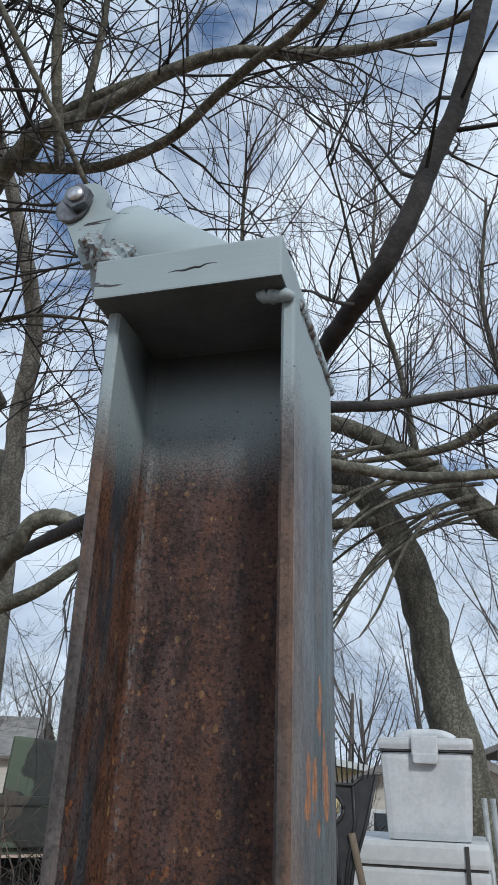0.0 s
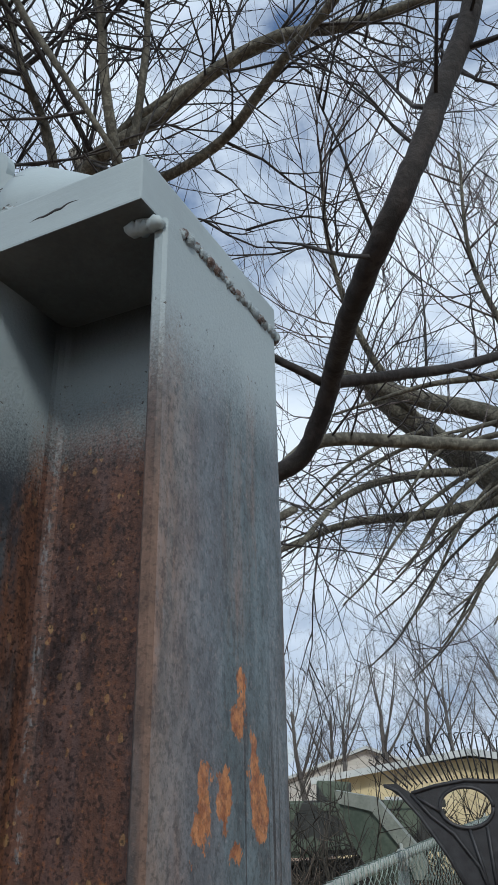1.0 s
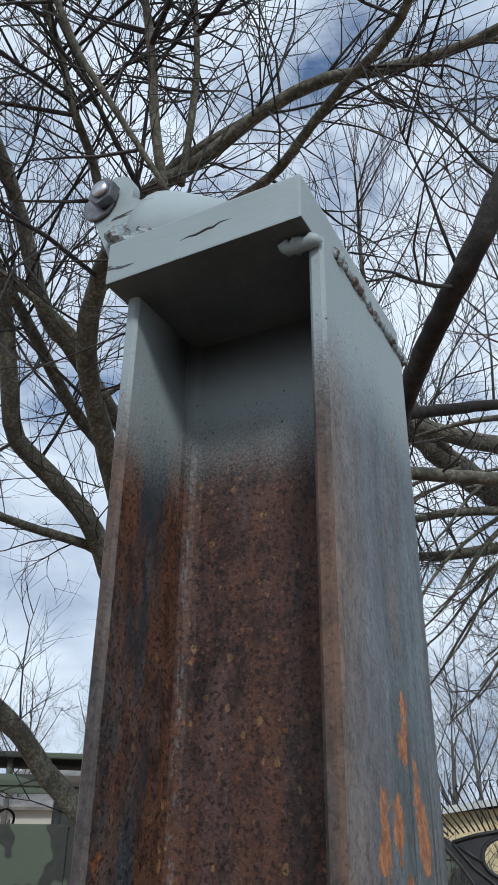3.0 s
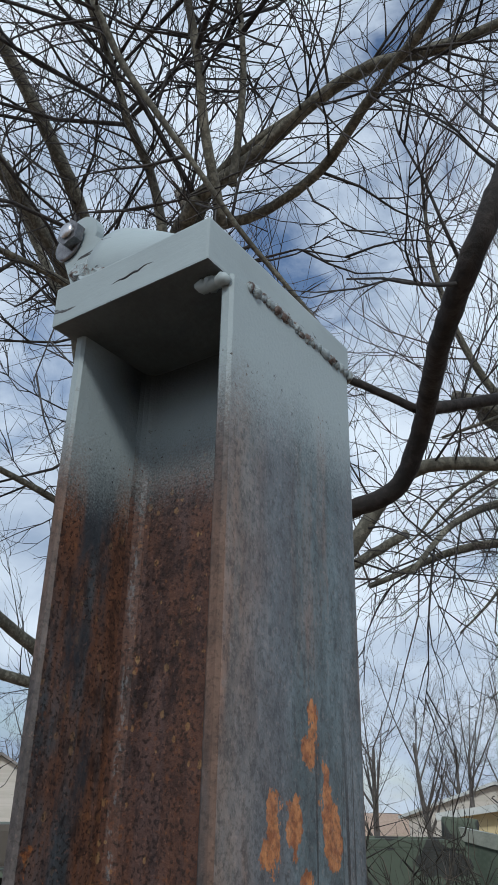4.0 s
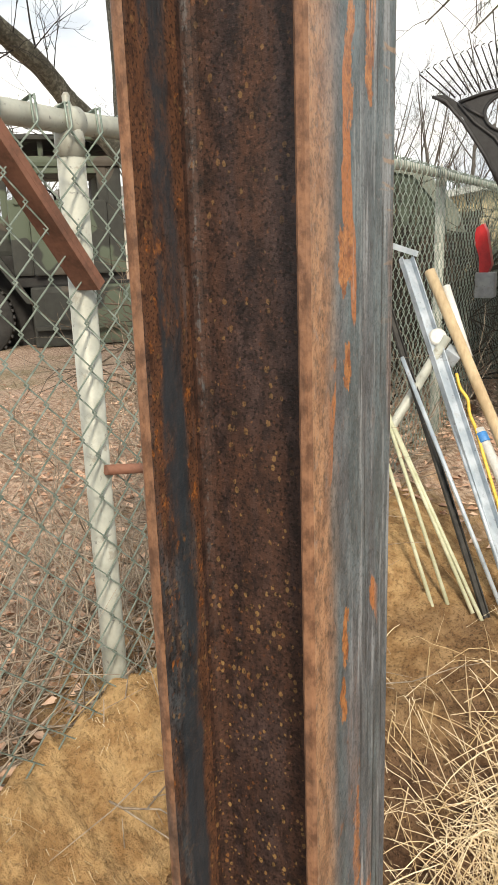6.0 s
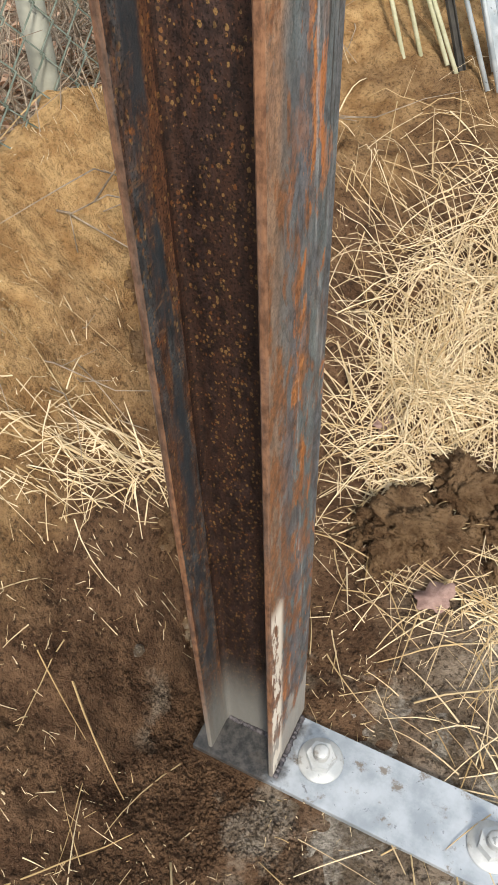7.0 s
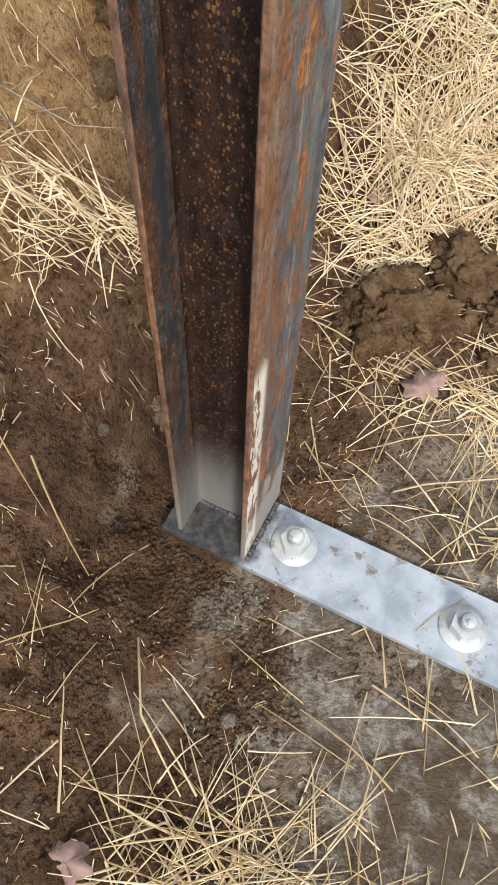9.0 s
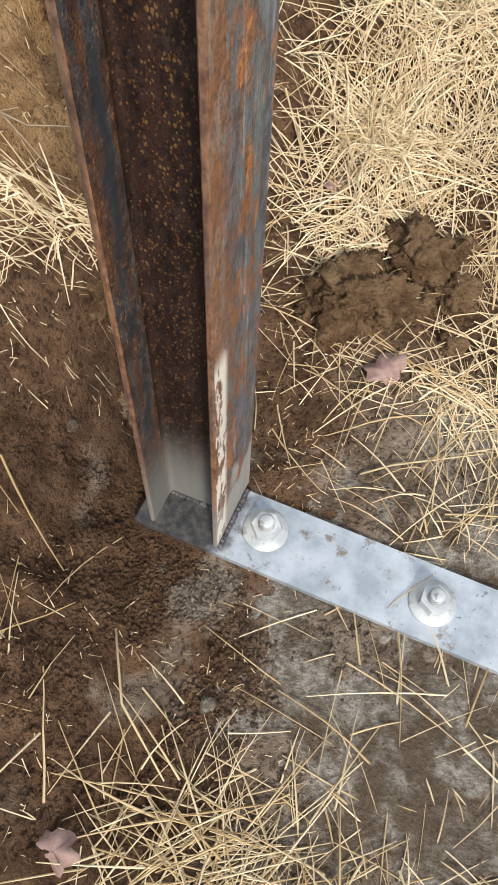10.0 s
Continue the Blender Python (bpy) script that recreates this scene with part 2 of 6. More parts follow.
    if orange:
        burst = k.noise(85, 5, 0.68, (1, 1, 0.8), 14.0, 0.3)
        col = k.mix(k.math("MULTIPLY", k.math("MULTIPLY", k.step(burst, 0.585, 0.66), k.step(k.noise(11, 3, shift=2.0), 0.36, 0.58)), k.math("MULTIPLY", orange, k.math("MULTIPLY", k.step(z, 2.0, 1.85), k.step(z, 1.55, 1.82) if speck > 0.6 else 1.0))), col, k.mix(k.step(grain, 0.4, 0.6), (0.14, 0.042, 0.014), (0.36, 0.135, 0.035)))
    if band:
        edge = k.math("ADD", y, k.math("MULTIPLY", k.math("SUBTRACT", k.noise(45, 4, 0.6, (1, 1, 0.3), 4.4), 0.5), 0.016))
        blue_band = k.math("MULTIPLY", k.step(edge, -0.046, -0.040), k.step(edge, -0.019, -0.025))
        col = k.mix(k.math("MULTIPLY", blue_band, k.math("MULTIPLY", k.step(k.noise(30, 6, 0.7, (1, 1, 0.35), 7.1), 0.38, 0.56), 0.9)), col, k.mix(mottle, (0.014, 0.020, 0.028), (0.045, 0.058, 0.072)))
        nick = k.math("MULTIPLY", k.step(k.noise(120, 4, 0.6, (0.6, 0.6, 1.8), 3.0), 0.60, 0.66), k.math("MULTIPLY", k.step(edge, -0.026, -0.034), k.step(z, 1.3, 0.8)))
        col = k.mix(k.math("MULTIPLY", nick, 0.6), col, (0.18, 0.105, 0.065))
    seam = k.math("ADD", x, k.math("MULTIPLY", k.math("SUBTRACT", k.noise(70, 3, 0.6, (1, 1, 0.4), 9.4), 0.5), 0.004))
    line = k.math("MULTIPLY", k.math("MULTIPLY", k.step(seam, -0.0450, -0.0440), k.step(seam, -0.0420, -0.0430)), k.math("MULTIPLY", k.step(k.noise(260, 5, 0.75, (1, 1, 0.5), 2.9), 0.50, 0.60), k.step(z, 1.02, 1.35)))
    if pits:
        col = k.mix(k.math("MULTIPLY", line, 0.4), col, (0.20, 0.23, 0.25))
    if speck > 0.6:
        # web colour darkens below 1.8 m and again below 1.2 m
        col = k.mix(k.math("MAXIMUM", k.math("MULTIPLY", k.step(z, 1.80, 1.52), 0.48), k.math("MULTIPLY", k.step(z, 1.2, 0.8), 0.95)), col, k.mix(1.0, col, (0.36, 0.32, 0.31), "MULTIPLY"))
        fleck = k.math("MULTIPLY", k.step(k.noise(240, 5, 0.72, shift=8.2), 0.55, 0.66), k.step(z, 1.65, 1.86))
        col = k.mix(k.math("MULTIPLY", k.math("MULTIPLY", fleck, k.math("ADD", 0.25, k.math("MULTIPLY", k.step(z, 2.02, 1.82), 0.75))), 0.6), col, k.mix(k.step(mottle, 0.4, 0.6), (0.10, 0.036, 0.016), (0.22, 0.080, 0.026)))
    # pale overspray near the foot
    foot = k.math("ADD", z, k.math("MULTIPLY", k.math("SUBTRACT", k.noise(22, 4, 0.6, (1, 1, 0.5), 8.0), 0.5), 0.06 if not patch else 0.30))
    col = k.mix(k.math("MULTIPLY", k.step(foot, 0.22 if not patch else 0.13, 0.02 if not patch else 0.09), 0.80 if not patch else 0.85), col, (0.215, 0.222, 0.220) if not patch else (0.29, 0.285, 0.27))
    if patch:
        chip = k.math("MULTIPLY", k.step(k.noise(34, 6, 0.66, (1.2, 1.2, 0.4), 12.0), 0.47, 0.52), k.math("MULTIPLY", k.step(z, 0.45, 0.41), k.step(y, -0.022, -0.034)))
        col = k.mix(k.math("MULTIPLY", chip, 1.0), col, (0.62, 0.58, 0.52))
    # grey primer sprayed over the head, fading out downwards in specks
    dust = k.math("ADD", k.math("MULTIPLY", k.math("SUBTRACT", k.noise(900, 2), 0.5), 0.045), k.math("MULTIPLY", k.math("SUBTRACT", blotch, 0.5), 0.04))
    spray = k.step(k.math("ADD", z, dust), low - 0.034, low + 0.022)
    bare = k.step(k.noise(330, 3, 0.6, shift=2.0), 0.70, 0.64)
    thin = k.math("MULTIPLY", spray, k.math("MAXIMUM", bare, k.step(z, low + 0.01, low + 0.03)))
    # primer thins under the cap, and a dark tone paints in its shade
    if cap_shade:
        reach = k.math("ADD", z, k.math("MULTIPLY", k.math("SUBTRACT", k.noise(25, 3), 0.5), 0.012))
        deep = k.step(y, -0.052, -0.012) if cap_shade > 1 else 1.0
        thin = k.math("MULTIPLY", thin, k.math("SUBTRACT", 1.0, k.math("MULTIPLY", k.step(reach, *((2.096, 2.138) if cap_shade > 1 else (2.100, 2.146))), k.math("MULTIPLY", deep, 0.97))))
    if cap_shade:
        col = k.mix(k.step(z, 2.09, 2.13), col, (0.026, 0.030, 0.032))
    col = k.mix(thin, col, k.mix(k.noise(9, 4), PAINT, tuple(c * 1.12 for c in PAINT)))
    k.bump(k.math("ADD", k.math("MULTIPLY", grain, 0.5), k.math("MULTIPLY", blotch, 0.8)), 0.25 + 0.45 * pits, 0.0016)
    rough = k.math("ADD", 0.42, k.math("MULTIPLY", k.step(f, 0.4, 0.65), 0.3))
    return k.done(col, k.mix(thin, rough, (0.62, 0.62, 0.62)))


steel_web = steel("rusted steel web", (0.050, 0.032, 0.030), (0.086, 0.042, 0.029), 0.60, speck=0.85, low=2.090, cap_shade=1, orange=0.55)
steel_out = steel("mill scale flange face", (0.066, 0.090, 0.100), (0.165, 0.120, 0.105), 0.30, tip=0.9, low=2.093, blue=0.28, patch=1.0, pits=0.50)
steel_in = steel("rusted flange inner face", (0.046, 0.054, 0.062), (0.125, 0.056, 0.032), 0.62, speck=0.5, low=2.076, cap_shade=2, band=1, orange=1.0)
steel_tip = steel("rusted flange edge", (0.055, 0.048, 0.046), (0.120, 0.075, 0.055), 0.5, low=2.09, pits=0.5, warm=0.85)


def primer():
    k = Nodes("grey primer paint", 0.6)
    drip = k.noise(55, 4, 0.6, (0.3, 0.3, 2.0), 1.0)
    fine = k.noise(600, 3, 0.6)
    crack = k.math("MULTIPLY", k.step(k.noise(46, 5, 0.6, (0.5, 0.5, 2.4), 6.2, 0.8), 0.665, 0.69), 1.0)
    col = k.mix(k.step(k.noise(14, 5), 0.35, 0.65), PAINT, tuple(c * 1.16 for c in PAINT))
    col = k.mix(crack, col, (0.03, 0.03, 0.032))
    k.bump(k.math("ADD", k.math("MULTIPLY", drip, 0.6), k.math("MULTIPLY", fine, 0.25)), 0.3, 0.0015)
    return k.done(col)


primer_paint = primer()


def weld_paint():
    k = Nodes("painted weld bead", 0.55)
    n = k.noise(160, 5, 0.65)
    k.bump(k.noise(240, 4), 0.8, 0.003)
    return k.done(k.mix(k.step(n, 0.49, 0.60), tuple(c * 0.95 for c in PAINT), (0.075, 0.048, 0.038)))


weld_mat = weld_paint()
rusty_dark = plain("dark bare steel", (0.020, 0.022, 0.024), (0.045, 0.048, 0.050), 30, 0.6, 0.0, 0.3, 0.001)


def galvanised(name, c1=(0.36, 0.39, 0.42), c2=(0.56, 0.59, 0.62), dirt=0.5, metal=0.35, stain=False):
    k = Nodes(name, 0.45, metal)
    d, c = k.spots(70)
    cloud = k.noise(18, 5, 0.6)
    fine = k.noise(210, 4, 0.6)
    col = k.mix(k.step(cloud, 0.34, 0.66), c1, c2)
    col = k.mix(k.math("MULTIPLY", k.step(k.noise(30, 6, 0.7, shift=3.0), 0.56, 0.66), dirt), col, (0.16, 0.125, 0.09))
    col = k.mix(k.math("MULTIPLY", k.step(k.noise(75, 5, 0.6, shift=7.0, distort=0.6), 0.64, 0.69), 0.6), col, (0.09, 0.095, 0.11))
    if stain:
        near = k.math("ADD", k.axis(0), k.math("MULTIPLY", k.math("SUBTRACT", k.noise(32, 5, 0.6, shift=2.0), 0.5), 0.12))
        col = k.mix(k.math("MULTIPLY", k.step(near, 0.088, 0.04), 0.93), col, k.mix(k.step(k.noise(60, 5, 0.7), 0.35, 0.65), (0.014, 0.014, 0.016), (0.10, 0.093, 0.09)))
    k.bump(fine, 0.15, 0.0006)
    return k.done(col, k.math("ADD", 0.35, k.math("MULTIPLY", cloud, 0.3)))


galv = galvanised("dusty galvanised steel")
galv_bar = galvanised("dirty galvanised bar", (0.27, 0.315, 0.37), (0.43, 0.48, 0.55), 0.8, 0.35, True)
galv_pale = galvanised("weathered galvanised tube", (0.29, 0.31, 0.28), (0.42, 0.44, 0.40), 0.45, 0.05)
chrome_steel = plain("bright bolt steel", (0.42, 0.42, 0.43), (0.60, 0.60, 0.62), 60, 0.28, 0.9, 0.1, 0.0005)
wire_mat = plain("green-tinged chain link wire", (0.13, 0.18, 0.155), (0.27, 0.33, 0.30), 40, 0.5, 0.3, 0.1, 0.0005)


def soil():
    k = Nodes("clayey garden soil", 0.92)
    k.bsdf.inputs["Specular IOR Level"].default_value = 0.15
    x, y, z = k.axis(0), k.axis(1), k.axis(2)
    big = k.noise(4.2, 6, 0.6)
    mid = k.noise(19, 6, 0.62, shift=2.0)
    crumb = k.noise(120, 5, 0.68, shift=4.0)
    col = k.mix(k.step(mid, 0.34, 0.68), (0.078, 0.043, 0.026), (0.172, 0.102, 0.062))
    clay = k.step(k.math("ADD", z, k.math("MULTIPLY", k.math("SUBTRACT", big, 0.5), 0.5)), 0.20, 0.52)
    col = k.mix(clay, col, k.mix(k.step(mid, 0.34, 0.66), (0.33, 0.19, 0.085), (0.56, 0.37, 0.185)))
    grey = k.math("MULTIPLY", k.step(k.noise(7.5, 5, 0.6, shift=6.0), 0.55, 0.66), k.step(z, 0.12, 0.03))
    grey = k.math("MAXIMUM", grey, k.math("MULTIPLY", k.math("MULTIPLY", k.step(k.math("ADD", x, k.math("MULTIPLY", k.math("SUBTRACT", big, 0.5), 0.5)), 0.10, 0.26), k.step(z, 0.10, 0.04)), k.step(y, 0.42, 0.30)))
    col = k.mix(k.math("MULTIPLY", grey, 0.62), col, k.mix(k.step(mid, 0.36, 0.66), (0.19, 0.155, 0.12), (0.36, 0.315, 0.265)))
    # crumb hollows coloured nearly black, standing in for shade in the crevices
    col = k.mix(k.step(crumb, 0.50, 0.36), col, k.mix(k.math("SUBTRACT", 0.70, k.math("MULTIPLY", clay, 0.35)), col, (0.014, 0.008, 0.005)))
    col = k.mix(k.math("MULTIPLY", k.step(k.noise(310, 3, 0.6, shift=9.0), 0.60, 0.68), 0.35), col, (0.30, 0.22, 0.15))
    for cx, cy, cr in ((0.31, 0.27, 0.075), (0.06, -0.125, 0.060), (0.17, 0.14, 0.05)):
        dx, dy = k.math("SUBTRACT", x, cx), k.math("SUBTRACT", y, cy)
        d = k.math("SQRT", k.math("ADD", k.math("MULTIPLY", dx, dx), k.math("MULTIPLY", dy, dy)))
        d = k.math("ADD", d, k.math("MULTIPLY", k.math("SUBTRACT", k.noise(17, 6, 0.7, shift=cx * 9), 0.5), 0.22))
        col = k.mix(k.math("MULTIPLY", k.step(d, cr, cr * 0.45), 0.75 if cy > 0.2 else 0.40), col, k.mix(k.step(crumb, 0.4, 0.6), (0.25, 0.215, 0.175), (0.50, 0.46, 0.40)))
    # leaf litter away from the digging
    out = k.math("SQRT", k.math("ADD", k.math("MULTIPLY", x, x), k.math("MULTIPLY", y, y)))
    out = k.math("ADD", out, k.math("MULTIPLY", k.math("SUBTRACT", big, 0.5), 1.2))
    far = k.math("MAXIMUM", k.step(x, -0.85, -1.15), k.step(out, 1.9, 2.5))
    leaf = k.mix(k.step(k.noise(42, 4, 0.7, shift=1.0), 0.40, 0.62), (0.25, 0.16, 0.115), (0.56, 0.42, 0.33))
    leaf = k.mix(k.step(k.noise(0.9, 4, 0.6), 0.45, 0.65), leaf, k.mix(0.5, leaf, (0.13, 0.13, 0.06)))
    col = k.mix(far, col, leaf)
    h = k.math("ADD", k.math("MULTIPLY", crumb, 0.5), k.math("MULTIPLY", mid, 0.6))
    h = k.math("ADD", h, k.math("MULTIPLY", k.noise(380, 3, 0.65, shift=3.0), 0.16))
    k.bump(h, 1.0, 0.026)
    return k.done(col)


soil_mat = soil()


def clay():
    k = Nodes("crumbling brown clay", 0.92)
    k.bsdf.inputs["Specular IOR Level"].default_value = 0.12
    mid = k.noise(26, 6, 0.65, shift=1.0)
    fine = k.noise(140, 6, 0.7, shift=4.0)
    col = k.mix(k.step(mid, 0.36, 0.64), (0.145, 0.085, 0.048), (0.30, 0.195, 0.115))
    col = k.mix(k.math("MULTIPLY", k.step(k.noise(11, 5, 0.6, shift=7.0), 0.60, 0.68), 0.7), col, (0.38, 0.32, 0.25))
    col = k.mix(k.step(fine, 0.46, 0.34), col, k.mix(0.6, col, (0.02, 0.012, 0.008)))
    k.bump(k.math("ADD", fine, k.math("MULTIPLY", mid, 0.8)), 1.0, 0.022)
    return k.done(col)


clay_mat = clay()


def concrete():
    k = Nodes("dirt-smeared concrete", 0.85)
    k.bsdf.inputs["Specular IOR Level"].default_value = 0.2
    a = k.noise(9, 6, 0.62)
    b = k.noise(150, 5, 0.6, shift=2.0)
    col = k.mix(k.step(a, 0.38, 0.62), (0.26, 0.225, 0.19), (0.50, 0.465, 0.42))
    col = k.mix(k.step(k.noise(16, 6, 0.66, shift=5.0), 0.42, 0.58), col, (0.16, 0.12, 0.085))
    col = k.mix(k.math("MULTIPLY", k.step(b, 0.55, 0.42), 0.35), col, (0.07, 0.055, 0.045))
    col = k.mix(k.math("MULTIPLY", k.step(k.noise(420, 4, 0.65, shift=1.0), 0.54, 0.68), 0.5), col, (0.07, 0.05, 0.036))
    col = k.mix(k.math("MULTIPLY", k.step(k.noise(60, 6, 0.7, shift=8.0), 0.50, 0.62), 0.6), col, (0.14, 0.10, 0.07))
    k.bump(k.math("ADD", k.math("MULTIPLY", b, 0.5), k.math("MULTIPLY", k.noise(42, 7, 0.75, shift=3.3), 1.0)), 1.0, 0.030)
    return k.done(col)


concrete_mat = concrete()


def straw_material():
    k = Nodes("dry straw", 0.55)
    r = k.island()
    col = k.mix(r, (0.42, 0.30, 0.15), (0.82, 0.71, 0.52))
    col = k.mix(k.math("MULTIPLY", k.noise(130, 3), 0.35), col, (0.30, 0.19, 0.08))
    return k.done(col)


straw_mat = straw_material()


def bark(name, c1, c2):
    k = Nodes(name, 0.9)
    a = k.noise(14, 6, 0.65, (1, 1, 0.35))
    b = k.noise(70, 5, 0.6, shift=3.0)
    col = k.mix(k.step(a, 0.36, 0.66), c1, c2)
    col = k.mix(k.math("MULTIPLY", k.step(b, 0.58, 0.45), 0.6), col, tuple(c * 0.35 for c in c1))
    k.bump(k.math("ADD", a, k.math("MULTIPLY", b, 0.5)), 0.8, 0.008)
    return k.done(col)


bark_grey = bark("grey-green bark", (0.080, 0.077, 0.060), (0.19, 0.185, 0.148))
bark_dark = bark("dark smooth bark", (0.014, 0.012, 0.011), (0.036, 0.030, 0.027))
bark_twig = bark("twig bark", (0.028, 0.026, 0.026), (0.065, 0.060, 0.056))
bark_pale = bark("pale grey bark", (0.11, 0.105, 0.09), (0.24, 0.23, 0.20))
bark_shoot = bark("reddish-grey shoot bark", (0.075, 0.062, 0.060), (0.14, 0.120, 0.115))
# paler than near bark, with the haze of distance mixed into the colour
bark_far = bark("hazy distant bark", (0.085, 0.078, 0.072), (0.15, 0.138, 0.125))



# ---- builders ----
def part(name, bm, material, parent=None, label="", smooth=False):
    me = bpy.data.meshes.new(name)
    bm.to_mesh(me)
    bm.free()
    if smooth:
        me.polygons.foreach_set("use_smooth", [True] * len(me.polygons))
    for m in material if isinstance(material, (list, tuple)) else (material,):
        me.materials.append(m)
    ob = new(name, me)
    ob.parent = parent
    return tagged(ob, label) if label else ob


def thing(name, label, category, group="", at=(0, 0, 0), kind=""):
    ob = tagged(new(name), label, category, group, kind)
    ob.location = at
    return ob


def box(bm, lo, hi, bevel=0.0, mat=0, m=None):
    v = bmesh.ops.create_cube(bm, size=1)["verts"]
    size, mid = Vector(hi) - Vector(lo), (Vector(hi) + Vector(lo)) / 2
    for p in v:
        p.co = Vector(a * b for a, b in zip(p.co, size)) + mid
    faces = {f for p in v for f in p.link_faces}
    for f in faces:
        f.material_index = mat
    if bevel:
        r = bmesh.ops.bevel(bm, geom=list({e for p in v for e in p.link_edges}), offset=bevel, segments=2, affect="EDGES", profile=0.7)
        v = list({p for f in r["faces"] for p in f.verts} | {p for p in v if p.is_valid})
    if m is not None:
        bmesh.ops.transform(bm, matrix=m, verts=v)
    return v


def tube(bm, pts, radii, sides=8, cap=True, mat=0):
    """A round bar along points, tapering from radius to radius."""
    pts = [Vector(p) for p in pts]
    if not isinstance(radii, (list, tuple)):
        radii = [radii] * len(pts)
    rings, side = [], None
    for i, p in enumerate(pts):
        d = (pts[min(i + 1, len(pts) - 1)] - pts[max(i - 1, 0)]).normalized()
        if side is None:
            side = d.orthogonal().normalized()
        side = (side - d * side.dot(d)).normalized()
        up = d.cross(side)
        rings.append([bm.verts.new(p + (side * math.cos(2 * math.pi * k / sides) + up * math.sin(2 * math.pi * k / sides)) * radii[i]) for k in range(sides)])
    for a, b in zip(rings, rings[1:]):
        for k in range(sides):
            f = bm.faces.new((a[k], a[(k + 1) % sides], b[(k + 1) % sides], b[k]))
            f.smooth, f.material_index = True, mat
    if cap:
        for r in (rings[0][::-1], rings[-1]):
            bm.faces.new(r).material_index = mat


def spline(pts, n=6):
    """Catmull-Rom through points."""
    q = [Vector(p) for p in pts]
    q = [2 * q[0] - q[1]] + q + [2 * q[-1] - q[-2]]
    out = []
    for i in range(1, len(q) - 2):
        for k in range(n):
            t = k / n
            out.append(0.5 * (2 * q[i] + (q[i + 1] - q[i - 1]) * t + (2 * q[i - 1] - 5 * q[i] + 4 * q[i + 1] - q[i + 2]) * t * t + (3 * q[i] - q[i - 1] - 3 * q[i + 1] + q[i + 2]) * t ** 3))
    return out + [q[-2]]


def lathe(bm, profile, sides=24, m=None, mat=0):
    """Turns (radius, height) pairs round z."""
    rings = [[bm.verts.new((r * math.cos(2 * math.pi * k / sides), r * math.sin(2 * math.pi * k / sides), z)) for k in range(sides)] for r, z in profile]
    for a, b in zip(rings, rings[1:]):
        for k in range(sides):
            f = bm.faces.new((a[k], a[(k + 1) % sides], b[(k + 1) % sides], b[k]))
            f.smooth, f.material_index = True, mat
    bm.faces.new(rings[0][::-1]).material_index = mat
    bm.faces.new(rings[-1]).material_index = mat
    if m is not None:
        bmesh.ops.transform(bm, matrix=m, verts=[v for r in rings for v in r])


def prism(bm, outline, z0, z1, m=None, mat=0):
    """An outline in x, y raised from z0 to z1."""
    lo = [bm.verts.new((x, y, z0)) for x, y in outline]
    hi = [bm.verts.new((x, y, z1)) for x, y in outline]
    n = len(outline)
    fs = [bm.faces.new((lo[i], lo[(i + 1) % n], hi[(i + 1) % n], hi[i])) for i in range(n)]
    fs += [bm.faces.new(lo[::-1]), bm.faces.new(hi)]
    for f in fs:
        f.material_index = mat
    if m is not None:
        bmesh.ops.transform(bm, matrix=m, verts=lo + hi)
    return fs


# ---- ground: the post stands in a shallow dug hole with banks of spoil ----
def ramp(v, *knots):
    return float(np.interp(v, [k[0] for k in knots], [k[1] for k in knots]))


def height(x, y):
    edge = -0.105 if y > 0 else -0.105 - 0.46 * max(y, -0.6)
    s = edge - x
    left = ramp(s, (0, 0), (0.06, 0.10), (0.35, 0.50), (0.47, 0.64), (0.52, 0.63), (0.66, 0.42))
    left *= ramp(y, (-0.9, 0.35), (-0.25, 0.62), (0.05, 1.0), (0.9, 0.95), (1.6, 0.8))
    if x < -0.6:
        left = max(left, ramp(-x, (0.6, 0.0), (0.75, 0.40)))
    back = ramp(y, (0.14, 0), (0.42, 0.05), (0.75, 0.14), (1.22, 0.30), (1.65, 0.45), (2.2, 0.42))
    back *= ramp(x, (-0.6, 1.15), (-0.1, 1.0), (0.5, 0.85))
    other = max(ramp(-y, (0.55, 0), (1.6, 0.40)), ramp(x, (0.75, 0), (1.8, 0.40)))
    a = sorted((left, back, other))
    h = a[2] + 0.25 * a[1] * max(0.0, 1 - (a[2] - a[1]) / 0.2) * (0.3 if a[2] > 0.3 else 1)
    near = ramp(math.hypot(x, y - 0.3), (1.5, 1), (3.5, 0.25), (30, 0.1))
    p = Vector((x, y, 0.0))
    rough = 0.045 * noise.noise(p * 3.1) + 0.034 * noise.noise(p * 8.3) + 0.018 * noise.noise(p * 21) + 0.008 * noise.noise(p * 55)
    lumps = 0.020 * (0.5 - abs(noise.noise(p * 13 + Vector((7, 3, 0))))) * ramp(h, (0.02, 0.2), (0.15, 1)) + 0.007 * (0.4 - abs(noise.noise(p * 37 + Vector((2, 9, 0)))))
    rough += lumps + 0.004 * noise.noise(p * 90)
    h -= 0.20 * ramp(math.hypot(x, y), (4.2, 0), (7.5, 1))
    h -= 0.12 * math.exp(-((x + 0.15) / 0.055) ** 2 - ((y - 0.12) / 0.085) ** 2)
    calm = ramp(h, (0.0, 0.22), (0.08, 0.8), (0.2, 1))
    return h - 0.014 + rough * near * calm


def spread(c, fine, n, reach):
    """Grid lines, close near c and ever wider outwards."""
    out, d, step = [0.0], 0.0, fine
    for i in range(n):
        step = fine if d < 0.70 else step * 1.10
        d += step
        out.append(d)
        if d > reach:
            break
    return [c - v for v in out[:0:-1]] + [c + v for v in out]


